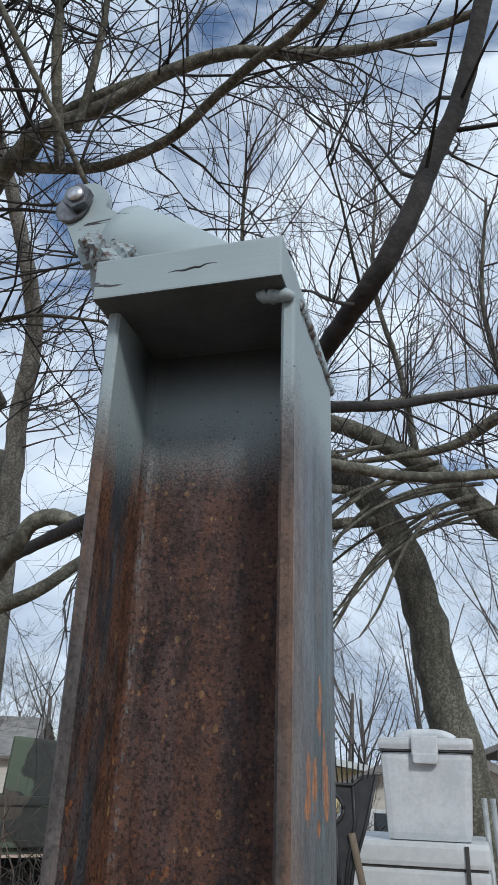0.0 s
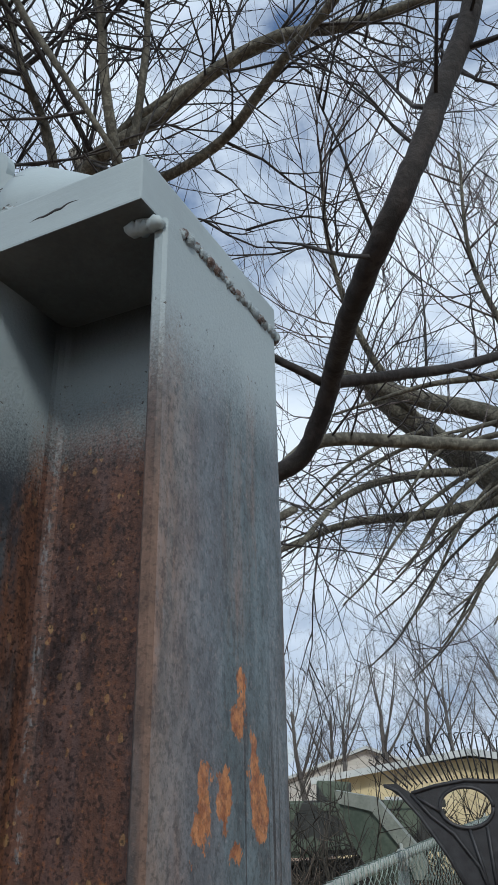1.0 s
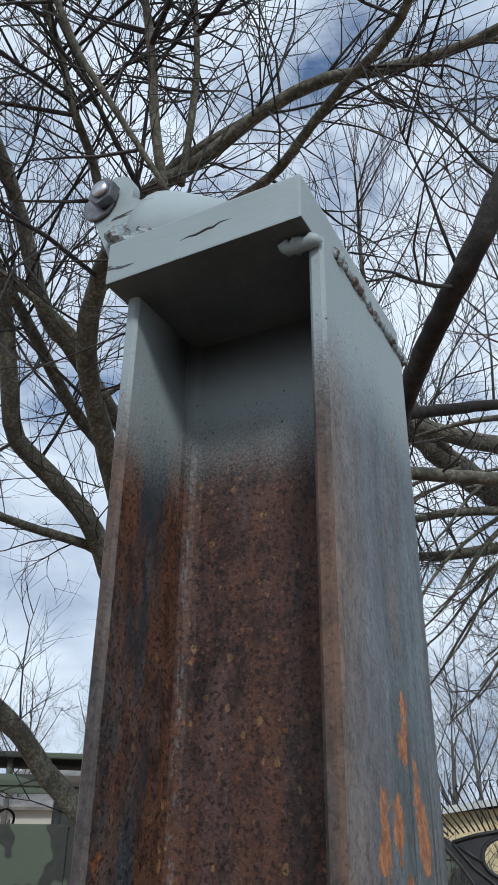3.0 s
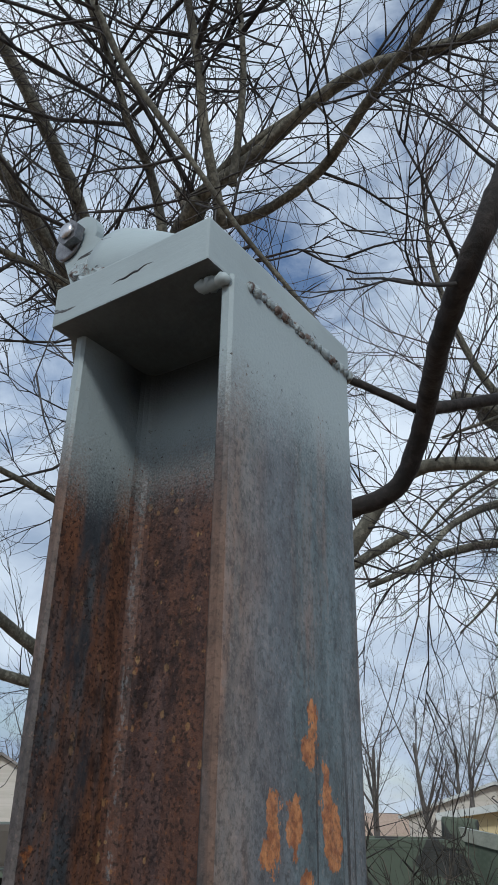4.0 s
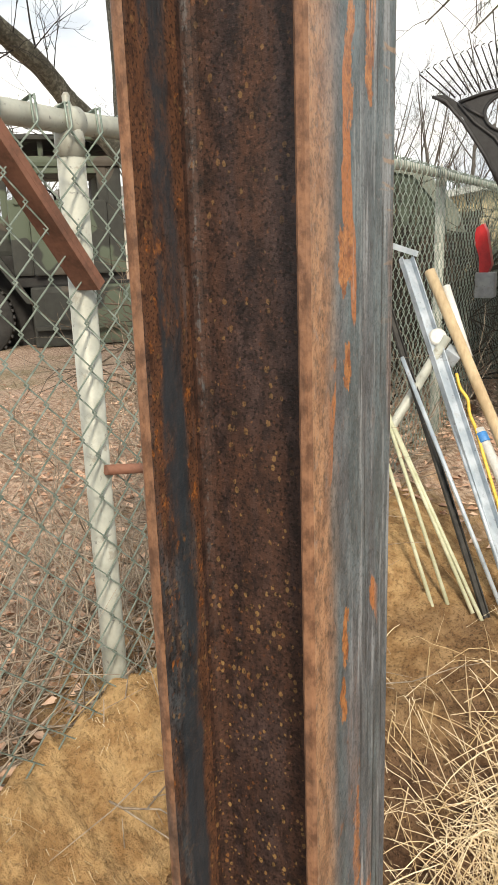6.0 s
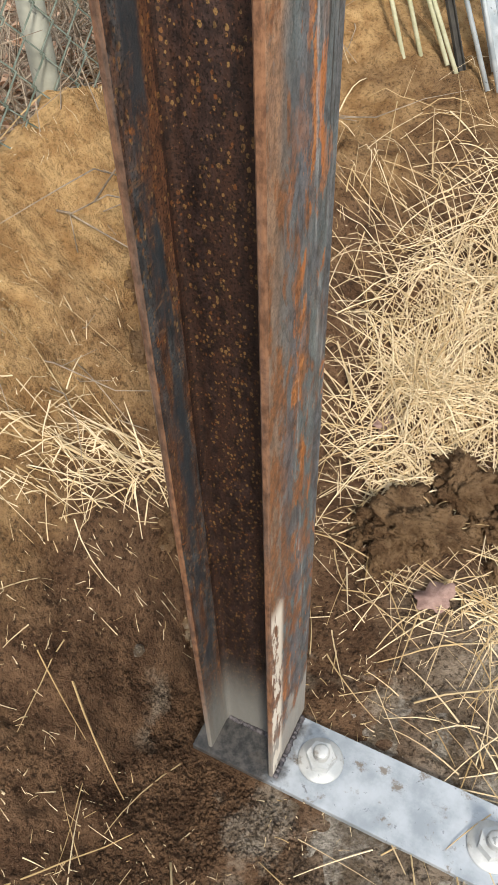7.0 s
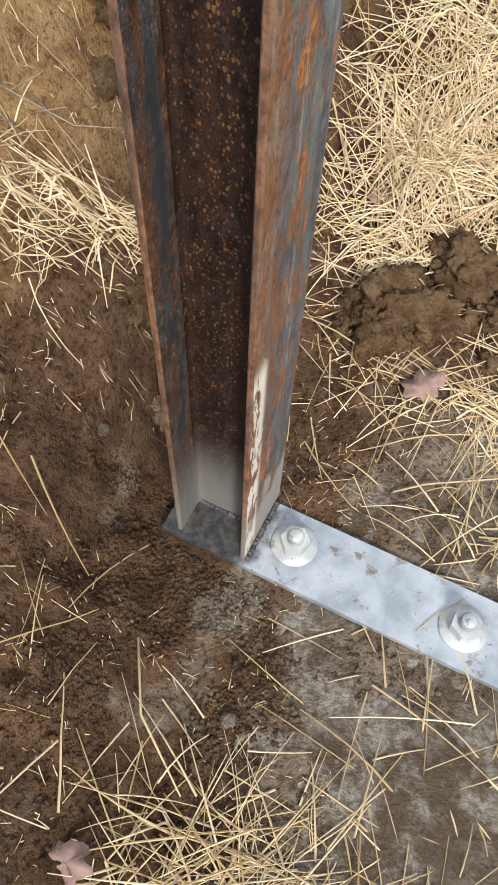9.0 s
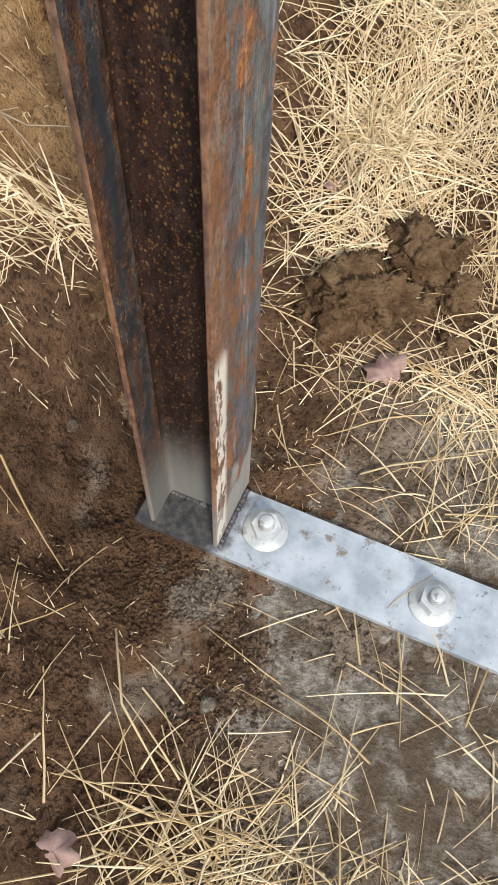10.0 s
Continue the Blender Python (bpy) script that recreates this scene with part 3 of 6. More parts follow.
gx, gy = spread(0.02, 0.0058, 400, 900), spread(0.16, 0.0058, 400, 900)
verts = [(x, y, height(x, y)) for y in gy for x in gx]
w = len(gx)
faces = [(j * w + i, j * w + i + 1, (j + 1) * w + i + 1, (j + 1) * w + i) for j in range(len(gy) - 1) for i in range(w - 1)]
me = bpy.data.meshes.new("ground")
me.from_pydata(verts, [], faces)
me.polygons.foreach_set("use_smooth", [True] * len(faces))
me.materials.append(soil_mat)
tagged(new("ground", me), "brown clay soil dug into banks, with leaf litter further out", "ground", kind="structure")

# ---- concrete footing, half hidden by soil ----
bm = bmesh.new()
outline = []
for i in range(72):
    a = 2 * math.pi * i / 72
    r = 0.36 + 0.05 * noise.noise(Vector((math.cos(a) * 1.6, math.sin(a) * 1.6, 3.0))) + 0.02 * noise.noise(Vector((math.cos(a) * 6, math.sin(a) * 6, 1.0)))
    outline.append((0.42 + r * 1.12 * math.cos(a), -0.08 + r * math.sin(a)))
mid = bm.verts.new((0.42, -0.08, -0.0115))
rings = [[bm.verts.new((0.42 + (x - 0.42) * f, -0.08 + (y + 0.08) * f, z)) for x, y in outline] for f, z in ((0.55, -0.0118), (0.85, -0.0135), (1.0, -0.022), (1.03, -0.12))]
for i in range(72):
    j = (i + 1) % 72
    bm.faces.new((mid, rings[0][i], rings[0][j]))
    for a, b in zip(rings, rings[1:]):
        bm.faces.new((a[i], b[i], b[j], a[j]))
part("footing", bm, concrete_mat)
tagged(bpy.data.objects["footing"], "grey concrete footing smeared with dirt, level with the soil", "footing", kind="structure")

# ---- the post ----
BD, BF, TF, TW, TOP = 0.106, 0.1155, 0.0072, 0.0064, 2.147
post = thing("steel_post", "rusty wide-flange steel post with a grey-primed welded cap, bolted to concrete", "post")


def beam():
    """One rolled H section: flanges at x = +-BD/2, web in the plane y = 0."""
    hx, hy, tw, r, e = BD / 2, BF / 2, TW / 2, 0.008, 0.0016
    q = []

    def arc(cx, cy, rad, a0, a1, n, mat):
        for i in range(n + 1):
            a = radians(a0 + (a1 - a0) * i / n)
            q.append((cx + rad * math.cos(a), cy + rad * math.sin(a), mat))
    # right flange, anticlockwise from its outer front edge; the last number is the face that follows
    q.append((hx, -hy + e, 1))
    q.append((hx, hy - e, 3))
    arc(hx - e, hy - e, e, 30, 90, 2, 3)
    q.append((hx - TF + e, hy, 3))
    q.append((hx - TF, hy - e, 2))
    arc(hx - TF - r, tw + r, r, 0, -90, 4, 0)
    arc(-hx + TF + r, tw + r, r, 270, 180, 4, 2)
    q.append((-hx + TF, hy - e, 3))
    q.append((-hx + TF - e, hy, 3))
    q.append((-hx + e, hy, 3))
    q.append((-hx, hy - e, 1))
    q.append((-hx, -hy + e, 3))
    q.append((-hx + e, -hy, 3))
    q.append((-hx + TF - e, -hy, 3))
    q.append((-hx + TF, -hy + e, 2))
    arc(-hx + TF + r, -tw - r, r, 180, 90, 4, 0)
    arc(hx - TF - r, -tw - r, r, 90, 0, 4, 2)
    q.append((hx - TF, -hy + e, 3))
    q.append((hx - TF + e, -hy, 3))
    q.append((hx - e, -hy, 3))
    bm = bmesh.new()
    lo = [bm.verts.new((x, y, 0.0)) for x, y, _ in q]
    hi = [bm.verts.new((x, y, TOP)) for x, y, _ in q]
    n = len(q)
    for i in range(n):
        bm.faces.new((lo[i], lo[(i + 1) % n], hi[(i + 1) % n], hi[i])).material_index = q[i][2]
    bm.faces.new(lo[::-1])
    bm.faces.new(hi)
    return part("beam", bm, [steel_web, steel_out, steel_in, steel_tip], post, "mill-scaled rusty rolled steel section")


beam()

bm = bmesh.new()
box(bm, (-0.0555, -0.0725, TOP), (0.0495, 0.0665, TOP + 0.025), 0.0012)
# downward faces take a darker primer with the underside's shade painted in
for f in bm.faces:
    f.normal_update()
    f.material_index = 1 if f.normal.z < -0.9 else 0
part("cap_plate", bm, [primer_paint, plain("shaded dark primer", (0.075, 0.088, 0.092), (0.105, 0.122, 0.127), 30, 0.6)], post, "thick grey-painted steel cap plate")


def crack(pts):
    bm = bmesh.new()
    axis = spline(pts, 5)
    tube(bm, axis, [0.0006 * (0.25 + math.sin(math.pi * i / (len(axis) - 1))) for i in range(len(axis))], 5)
    part("paint_crack", bm, rusty_dark, post, "dark crack in the paint")


crack([(-0.013, -0.0724, 2.1578), (-0.008, -0.0724, 2.1584), (-0.004, -0.0724, 2.1580), (0.002, -0.0724, 2.1591), (0.005, -0.0724, 2.1588), (0.009, -0.0724, 2.1603), (0.015, -0.0724, 2.1600)])


def bead(name, a, b, r, n, mat, seed):
    """A lumpy weld bead from a to b."""
    rnd = random.Random(seed)
    bm = bmesh.new()
    a, b = Vector(a), Vector(b)
    m = n * 4
    pts = [a.lerp(b, i / m) + Vector((rnd.uniform(-1, 1), rnd.uniform(-1, 1), rnd.uniform(-1, 1))) * r * 0.22 for i in range(m + 1)]
    rad = [r * (0.82 + 0.18 * abs(math.sin(math.pi * i / 4 + 0.3))) * rnd.uniform(0.62, 1.2) * (0.5 if i in (0, m) else 1) for i in range(m + 1)]
    tube(bm, pts, rad, 9)
    return part(name, bm, mat, post, "lumpy weld bead")


bead("weld_bead", (0.0515, -0.046, TOP + 0.001), (0.0515, 0.062, TOP + 0.001), 0.0037, 22, weld_mat, 1)
bead("weld_bead", (0.034, -0.059, TOP - 0.003), (0.052, -0.060, TOP - 0.004), 0.0038, 3, primer_paint, 2)

# foot bar with its bolts
bm = bmesh.new()
box(bm, (-0.074, -0.0665, -0.0125), (0.62, 0.0435, 0.0), 0.0012)
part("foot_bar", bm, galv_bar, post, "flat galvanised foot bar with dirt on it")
bead("weld_bead", (0.056, -0.057, 0.001), (0.056, 0.043, 0.001), 0.0045, 16, plain("sooty weld", (0.05, 0.05, 0.06), (0.16, 0.15, 0.17), 120, 0.5, 0.5, 0.6, 0.002), 4)
bead("weld_bead", (-0.044, -0.005, 0.001), (0.044, -0.005, 0.001), 0.0042, 12, bpy.data.materials["sooty weld"], 5)


def hexagon(r, turn=0.0):
    return [(r * math.cos(math.pi / 3 * i + turn), r * math.sin(math.pi / 3 * i + turn)) for i in range(6)]


def threads(bm, r, z0, z1, pitch, m=None):
    prof, z = [(r * 0.9, z0)], z0
    while z < z1 - 0.003:
        prof += [(r, z + pitch * 0.35), (r * 0.88, z + pitch * 0.85)]
        z += pitch
    prof += [(r * 0.97, z1 - 0.003), (r * 0.80, z1)]
    lathe(bm, prof, 20, m)


def anchor_bolt(x, y, turn):
    m = pose(x, y, 0, 0, 0, turn)
    bm = bmesh.new()
    threads(bm, 0.0118, -0.01, 0.036, 0.0028)
    stud = part("anchor_bolt", bm, galv, post, "galvanised threaded anchor stud", True)
    stud.matrix_basis = m
    bm = bmesh.new()
    lathe(bm, [(0.0135, 0.0), (0.0330, 0.0), (0.0335, 0.0015), (0.0325, 0.004), (0.0130, 0.0042)], 40)
    part("washer", bm, galv, stud)
    bm = bmesh.new()
    prism(bm, hexagon(0.0212), 0.0042, 0.0215)
    top = [f for f in bm.faces if f.normal.z > 0.9 or f.normal.z < -0.9]
    bmesh.ops.bevel(bm, geom=[e for f in top for e in f.edges], offset=0.0016, segments=2, affect="EDGES")
    part("nut", bm, galv, stud)


anchor_bolt(0.106, -0.006, 14)
anchor_bolt(0.357, -0.012, 31)

# ---- gate hinge stub on the cap ----
hinge = thing("hinge_stub", "stubby grey-painted pipe hinge with a bright bolt", "hinge")
bm = bmesh.new()
AX = [(0.002, 0.0, 2.166), (-0.006, 0.0, 2.180), (-0.022, 0.0, 2.196), (-0.046, -0.002, 2.212), (-0.074, -0.004, 2.228)]
tube(bm, spline(AX, 4), [0.012, 0.019, 0.025, 0.029, 0.032, 0.0335, 0.035, 0.0355, 0.036, 0.036, 0.036, 0.036, 0.036, 0.036, 0.036, 0.036, 0.0355], 28)
part("barrel", bm, primer_paint, hinge)


dull_nut = plain("dull nut steel", (0.10, 0.10, 0.105), (0.22, 0.22, 0.225), 80, 0.35, 0.85, 0.15, 0.0005)


def clump(at, r):
    bm = bmesh.new()
    bmesh.ops.create_icosphere(bm, subdivisions=3, radius=r)
    for v in bm.verts:
        v.co *= 1 + 0.5 * noise.noise(v.co * 130) + 0.3 * noise.noise(v.co * 300)
    bmesh.ops.translate(bm, verts=bm.verts, vec=at)
    return bm


def ear(y, dx, dz, cx, cz, name):
    """A flat lug with a round end, standing in the plane of x and z."""
    bm = bmesh.new()
    end = [(cx + 0.0165 * math.cos(radians(a)), cz + 0.0165 * math.sin(radians(a))) for a in range(-20, 215, 15)]
    foot = [(cx + dx - 0.030, cz + dz - 0.004), (cx + dx + 0.028, cz + dz + 0.004)]
    prism(bm, end + foot, -0.003, 0.003, Matrix.Translation((0, y, 0)) @ pose(0, 0, 0, 90))
    part(name, bm, primer_paint, hinge)


ear(-0.030, 0.034, -0.046, -0.093, 2.254, "lug")
ear(0.022, 0.034, -0.046, -0.099, 2.252, "lug")
pin = Matrix.Translation((-0.095, -0.030, 2.254)) @ pose(0, 0, 0, 90)
bm = bmesh.new()
threads(bm, 0.0062, -0.06, 0.014, 0.0018, pin)
part("pin_bolt", bm, chrome_steel, hinge, "bright threaded pin bolt", True)
bm = bmesh.new()
prism(bm, hexagon(0.0098, 0.3), 0.0052, 0.0115, pin)
part("nut", bm, dull_nut, hinge, "dull steel hexagon nut")
bm = clump((-0.060, -0.036, 2.196), 0.013)
part("weld_lump", bm, weld_mat, hinge, "rough dark weld lump")
bm = clump((-0.078, -0.032, 2.214), 0.011)
part("weld_lump", bm, weld_mat, hinge, "rough dark weld lump")
bm = bmesh.new()
lathe(bm, [(0.009, 0.0032), (0.0115, 0.0032), (0.0115, 0.005), (0.009, 0.0052)], 30, Matrix.Translation((-0.006, 0, -0.004)) @ pin)
part("washer", bm, dull_nut, hinge, "dull steel washer")
bm = bmesh.new()
lathe(bm, [(0.012, -0.050), (0.013, -0.048), (0.013, -0.008), (0.012, -0.006)], 20, pin)
part("bushing", bm, rusty_dark, hinge, "dark rusty bushing")


# ---- trees: bare in winter ----
class Wood:
    """Collects tapered round bars into one mesh."""

    def __init__(self):
        self.v, self.f = [], []

    def bar(self, pts, radii, sides):
        base, n, side = len(self.v), len(pts), None
        for i, p in enumerate(pts):
            d = pts[min(i + 1, n - 1)] - pts[max(i - 1, 0)]
            d = d.normalized() if d.length else Vector((0, 0, 1))
            if side is None:
                side = d.orthogonal().normalized()
            side = side - d * side.dot(d)
            side = side.normalized() if side.length > 1e-6 else d.orthogonal().normalized()
            up = d.cross(side)
            for k in range(sides):
                a = 2 * math.pi * k / sides
                self.v.append(p + (side * math.cos(a) + up * math.sin(a)) * radii[i])
        for i in range(n - 1):
            for k in range(sides):
                a, b = base + i * sides + k, base + i * sides + (k + 1) % sides
                self.f.append((a, b, b + sides, a + sides))
        self.f.append(tuple(base + (n - 1) * sides + k for k in range(sides)))
        self.f.append(tuple(base + k for k in reversed(range(sides))))

    def made(self, name, material, parent=None, label=""):
        me = bpy.data.meshes.new(name)
        me.from_pydata(self.v, [], self.f)
        me.polygons.foreach_set("use_smooth", [True] * len(self.f))
        me.materials.append(material)
        ob = new(name, me)
        ob.parent = parent
        return tagged(ob, label) if label else ob


def limb(wood, pts, r0, r1, sides=10, knots=0.12, seed=0):
    """A limb through points, with a little waviness and swollen knots. Returns its axis and radii."""
    rnd = random.Random(seed)
    axis = spline(pts, 6)
    n = len(axis)
    rad = [(r0 + (r1 - r0) * i / (n - 1)) * (1 + knots * 0.35 * rnd.uniform(-0.5, 1)) for i in range(n)]
    axis = [p + Vector((rnd.gauss(0, 1), rnd.gauss(0, 1), rnd.gauss(0, 1))) * r0 * 0.035 for p in axis]
    wood.bar(axis, rad, sides)
    return axis, rad


def shoot(wood, p, d, length, r, depth, rnd, lift, kink=0.17):
    """A twig that bends as it grows and bears smaller ones. lift: upward (or, below zero, drooping) pull."""
    n = 4 if depth else 3
    pts, d = [p], d.normalized()
    for i in range(n):
        d = (d + Vector((rnd.gauss(0, kink), rnd.gauss(0, kink), rnd.gauss(0, kink) + lift))).normalized()
        pts.append(pts[-1] + d * length / n)
    wood.bar(pts, [r * (1 - 0.75 * i / n) for i in range(n + 1)], 4 if r < 0.006 else 6)
    if depth:
        for k in range(rnd.randint(2, 4)):
            t = rnd.uniform(0.18, 0.98) * n
            i = min(int(t), n - 1)
            q = pts[i].lerp(pts[i + 1], t - i)
            along = (pts[i + 1] - pts[i]).normalized()
            out = along.cross(Vector((rnd.gauss(0, 1), rnd.gauss(0, 1), rnd.gauss(0, 1)))).normalized()
            shoot(wood, q, along * rnd.uniform(0.7, 1.2) + out * rnd.uniform(0.5, 1.0), length * rnd.uniform(0.4, 0.75), r * 0.55, depth - 1, rnd, lift, kink)


def twigs(wood, limb_made, count, length, r, depth, seed, lift=0.08, start=0.0):
    axis, rad = limb_made
    rnd = random.Random(seed)
    n = len(axis)
    for k in range(count):
        t = (start + (1 - start) * rnd.random()) * (n - 1.001)
        i = int(t)
        q = axis[i].lerp(axis[i + 1], t - i)
        along = (axis[i + 1] - axis[i]).normalized()
        out = along.cross(Vector((rnd.gauss(0, 1), rnd.gauss(0, 1), rnd.gauss(0, 1)))).normalized()
        shoot(wood, q, along * rnd.uniform(0.2, 0.9) + out, length * rnd.uniform(0.5, 1.3), r * rnd.uniform(0.6, 1.2), depth, rnd, lift)


# the tree behind the fence, whose long limbs reach over the post
tree_a = thing("tree", "large bare tree with grey bark, its limbs spreading over the fence", "tree", at=(-2.75, 3.35, 0.38))
off = -Vector((-2.75, 3.35, 0.38))


def at_a(*pts):
    return [Vector(p) + off for p in pts]


wa, wt, wdark = Wood(), Wood(), Wood()
trunk = limb(wa, at_a((-2.36, 3.66, 0.25), (-2.46, 3.58, 0.9), (-2.58, 3.46, 1.45), (-2.62, 3.38, 1.95), (-2.58, 3.29, 2.65), (-2.48, 3.20, 3.13), (-2.36, 3.07, 3.57)), 0.175, 0.075, 14, 0.1, 1)
LIMBS_A = [
    ([(-2.50, 3.48, 1.65), (-2.68, 3.30, 1.88), (-2.83, 3.03, 2.16), (-2.84, 2.82, 2.33), (-2.92, 2.51, 2.54), (-2.93, 2.25, 2.67), (-3.0, 1.7, 2.95)], 0.070, 0.024),
    ([(-2.84, 3.06, 2.16), (-2.90, 2.84, 2.34), (-2.96, 2.59, 2.47), (-3.04, 2.34, 2.49), (-3.2, 1.8, 2.6)], 0.050, 0.020),
    ([(-2.56, 3.25, 2.75), (-2.46, 3.06, 2.99), (-2.45, 2.89, 3.23), (-2.46, 2.71, 3.39), (-2.53, 2.46, 3.56), (-2.57, 2.22, 3.70), (-2.46, 2.0, 4.0), (-2.42, 1.78, 4.40), (-2.38, 1.31, 4.68), (-2.3, 0.9, 4.85)], 0.066, 0.032),
    ([(-2.46, 2.02, 4.0), (-2.55, 1.95, 4.3), (-2.7, 1.8, 4.7), (-2.8, 1.5, 5.2)], 0.040, 0.018),
    ([(-2.42, 3.12, 3.35), (-2.34, 2.88, 3.64), (-2.37, 2.64, 3.80), (-2.39, 2.42, 3.91), (-2.34, 2.00, 4.14), (-2.31, 1.69, 4.31), (-2.25, 1.2, 4.6)], 0.045, 0.024),
    ([(-2.45, 3.05, 3.22), (-2.52, 2.83, 3.27), (-2.63, 2.58, 3.29), (-2.71, 2.33, 3.31), (-2.75, 2.08, 3.37), (-2.9, 1.6, 3.5)], 0.032, 0.014),
    ([(-2.30, 2.98, 3.8), (-2.20, 2.2, 4.05), (-2.18, 1.94, 4.13), (-2.12, 1.64, 4.44), (-2.07, 1.41, 4.63), (-2.03, 1.12, 4.82), (-2.0, 0.78, 5.05), (-1.95, 0.4, 5.25)], 0.046, 0.024),
    ([(-1.14, 1.31, 3.905), (-0.93, 1.34, 4.0), (-0.66, 1.31, 4.07), (-0.44, 1.30, 4.08), (-0.22, 1.33, 4.04), (0.02, 1.32, 4.0), (0.3, 1.25, 3.97)], 0.028, 0.013),
    ([(-1.26, 1.38, 3.85), (-1.12, 1.45, 3.87), (-0.96, 1.49, 3.89), (-0.71, 1.45, 3.92), (-0.51, 1.34, 3.95), (-0.35, 1.24, 3.95), (-0.21, 1.15, 3.92), (-0.09, 1.03, 3.90), (0.05, 0.8, 3.9)], 0.021, 0.012),
    ([(-1.29, 1.45, 3.88), (-1.11, 1.37, 4.03), (-0.94, 1.38, 4.12), (-0.71, 1.41, 4.20), (-0.45, 1.45, 4.26), (-0.13, 1.52, 4.27), (0.2, 1.56, 4.25)], 0.020, 0.009),
    ([(-0.97, 1.28, 3.84), (-0.92, 1.24, 4.03), (-0.88, 1.20, 4.27), (-0.865, 1.14, 4.56), (-0.87, 1.06, 4.95)], 0.015, 0.008),
    ([(-1.02, 1.30, 3.70), (-0.99, 1.14, 3.99), (-0.96, 1.05, 4.20), (-0.94, 0.95, 4.39), (-0.965, 0.86, 4.66)], 0.019, 0.012),
    ([(-2.36, 3.07, 3.2), (-2.02, 2.54, 3.15), (-1.915, 2.206, 3.396), (-1.714, 1.735, 3.666), (-1.40, 1.452, 3.819), (-1.14, 1.308, 3.905)], 0.066, 0.030),
    ([(-0.62, 1.30, 3.10), (-0.69, 1.216, 3.232), (-0.775, 1.083, 3.39), (-0.834, 0.937, 3.547), (-0.909, 0.811, 3.721), (-0.969, 0.727, 3.862), (-0.996, 0.615, 4.024)], 0.006, 0.011),
    ([(-1.40, 1.452, 3.819), (-1.405, 1.332, 4.14), (-1.381, 1.141, 4.284), (-1.386, 1.044, 4.467), (-1.372, 0.815, 4.706)], 0.020, 0.012),
    ([(-1.714, 1.735, 3.666), (-1.80, 1.50, 3.80), (-1.92, 1.25, 3.88), (-2.1, 0.95, 3.95)], 0.024, 0.010),
    ([(-1.80, 1.95, 3.55), (-1.62, 1.95, 3.62), (-1.45, 1.98, 3.64), (-1.2, 2.05, 3.62)], 0.012, 0.006),
]
for i, (pts, r0, r1) in enumerate(LIMBS_A):
    made = limb(wa, at_a(*pts), r0, r1, 9, 0.12, 20 + i)
    big = i in (6, 7, 8, 9, 10, 11, 14)
    twigs(wt, made, 19 if i in (6, 10, 11, 14) else 13 if big else 14, 0.66, 0.0050, 2, 40 + i, 0.07, 0.25 if big else 0.1)
    if i in (2, 3, 4, 6, 10, 11, 12, 14, 15):
        twigs(wt, made, 7, 1.3, 0.009, 2, 140 + i, 0.05, 0.4)
# the long dark limb that dips behind the post and rises again beside it
near = limb(wdark, at_a((-2.58, 3.22, 2.75), (-1.9, 2.4, 2.62), (-1.2, 1.6, 2.48), (-0.72, 1.02, 2.36), (-0.42, 0.70, 2.30), (-0.25, 0.615, 2.295), (-0.16, 0.605, 2.31), (-0.11, 0.575, 2.355), (-0.072, 0.527, 2.39), (-0.013, 0.424, 2.397), (0.038, 0.358, 2.415), (0.075, 0.330, 2.450), (0.107, 0.335, 2.52), (0.137, 0.352, 2.61), (0.172, 0.362, 2.70), (0.215, 0.355, 2.86), (0.27, 0.33, 3.1), (0.34, 0.28, 3.6), (0.42, 0.2, 4.3)), 0.0135, 0.0118, 12, 0.08, 3)
side = limb(wdark, at_a((-0.085, 0.555, 2.388), (-0.02, 0.64, 2.425), (0.04, 0.72, 2.46), (0.10, 0.79, 2.50), (0.20, 0.86, 2.54), (0.34, 0.95, 2.6)), 0.0085, 0.006, 8, 0.15, 4)
limb(wdark, at_a((-0.09, 0.55, 2.385), (-0.15, 0.50, 2.42), (-0.19, 0.47, 2.44), (-0.26, 0.42, 2.47)), 0.006, 0.004, 8, 0.15, 6)
grey = limb(wa, at_a((-0.95, 1.10, 2.14), (-0.877, 1.022, 2.207), (-0.729, 0.914, 2.299), (-0.666, 0.887, 2.357), (-0.605, 0.90, 2.365), (-0.53, 0.945, 2.32), (-0.47, 0.99, 2.33), (-0.36, 1.03, 2.49), (-0.28, 1.05, 2.54), (-0.15, 1.12, 2.54), (-0.05, 1.19, 2.54), (0.05, 1.25, 2.54), (0.16, 1.29, 2.55), (0.4, 1.4, 2.6)), 0.018, 0.012, 10, 0.12, 5)
low = limb(wa, at_a((-2.319, 2.86, 2.484), (-1.952, 2.615, 2.538), (-1.648, 2.552, 2.617), (-1.492, 2.607, 2.75), (-1.318, 2.755, 2.929), (-1.104, 2.903, 3.09)), 0.036, 0.020, 10, 0.12, 8)
twigs(wt, low, 8, 0.3, 0.0026, 2, 64, 0.05)
twigs(wt, near, 16, 0.35, 0.0032, 2, 61, 0.05, 0.55)
twigs(wt, side, 9, 0.30, 0.0026, 2, 62, 0.03)
twigs(wt, grey, 14, 0.34, 0.0028, 2, 63, -0.02, 0.3)
wa.made("trunk", bark_grey, tree_a)
wdark.made("limb", bark_dark, tree_a, "dark smooth bent limb")
wt.made("crown", bark_twig, tree_a, "bare twigs")

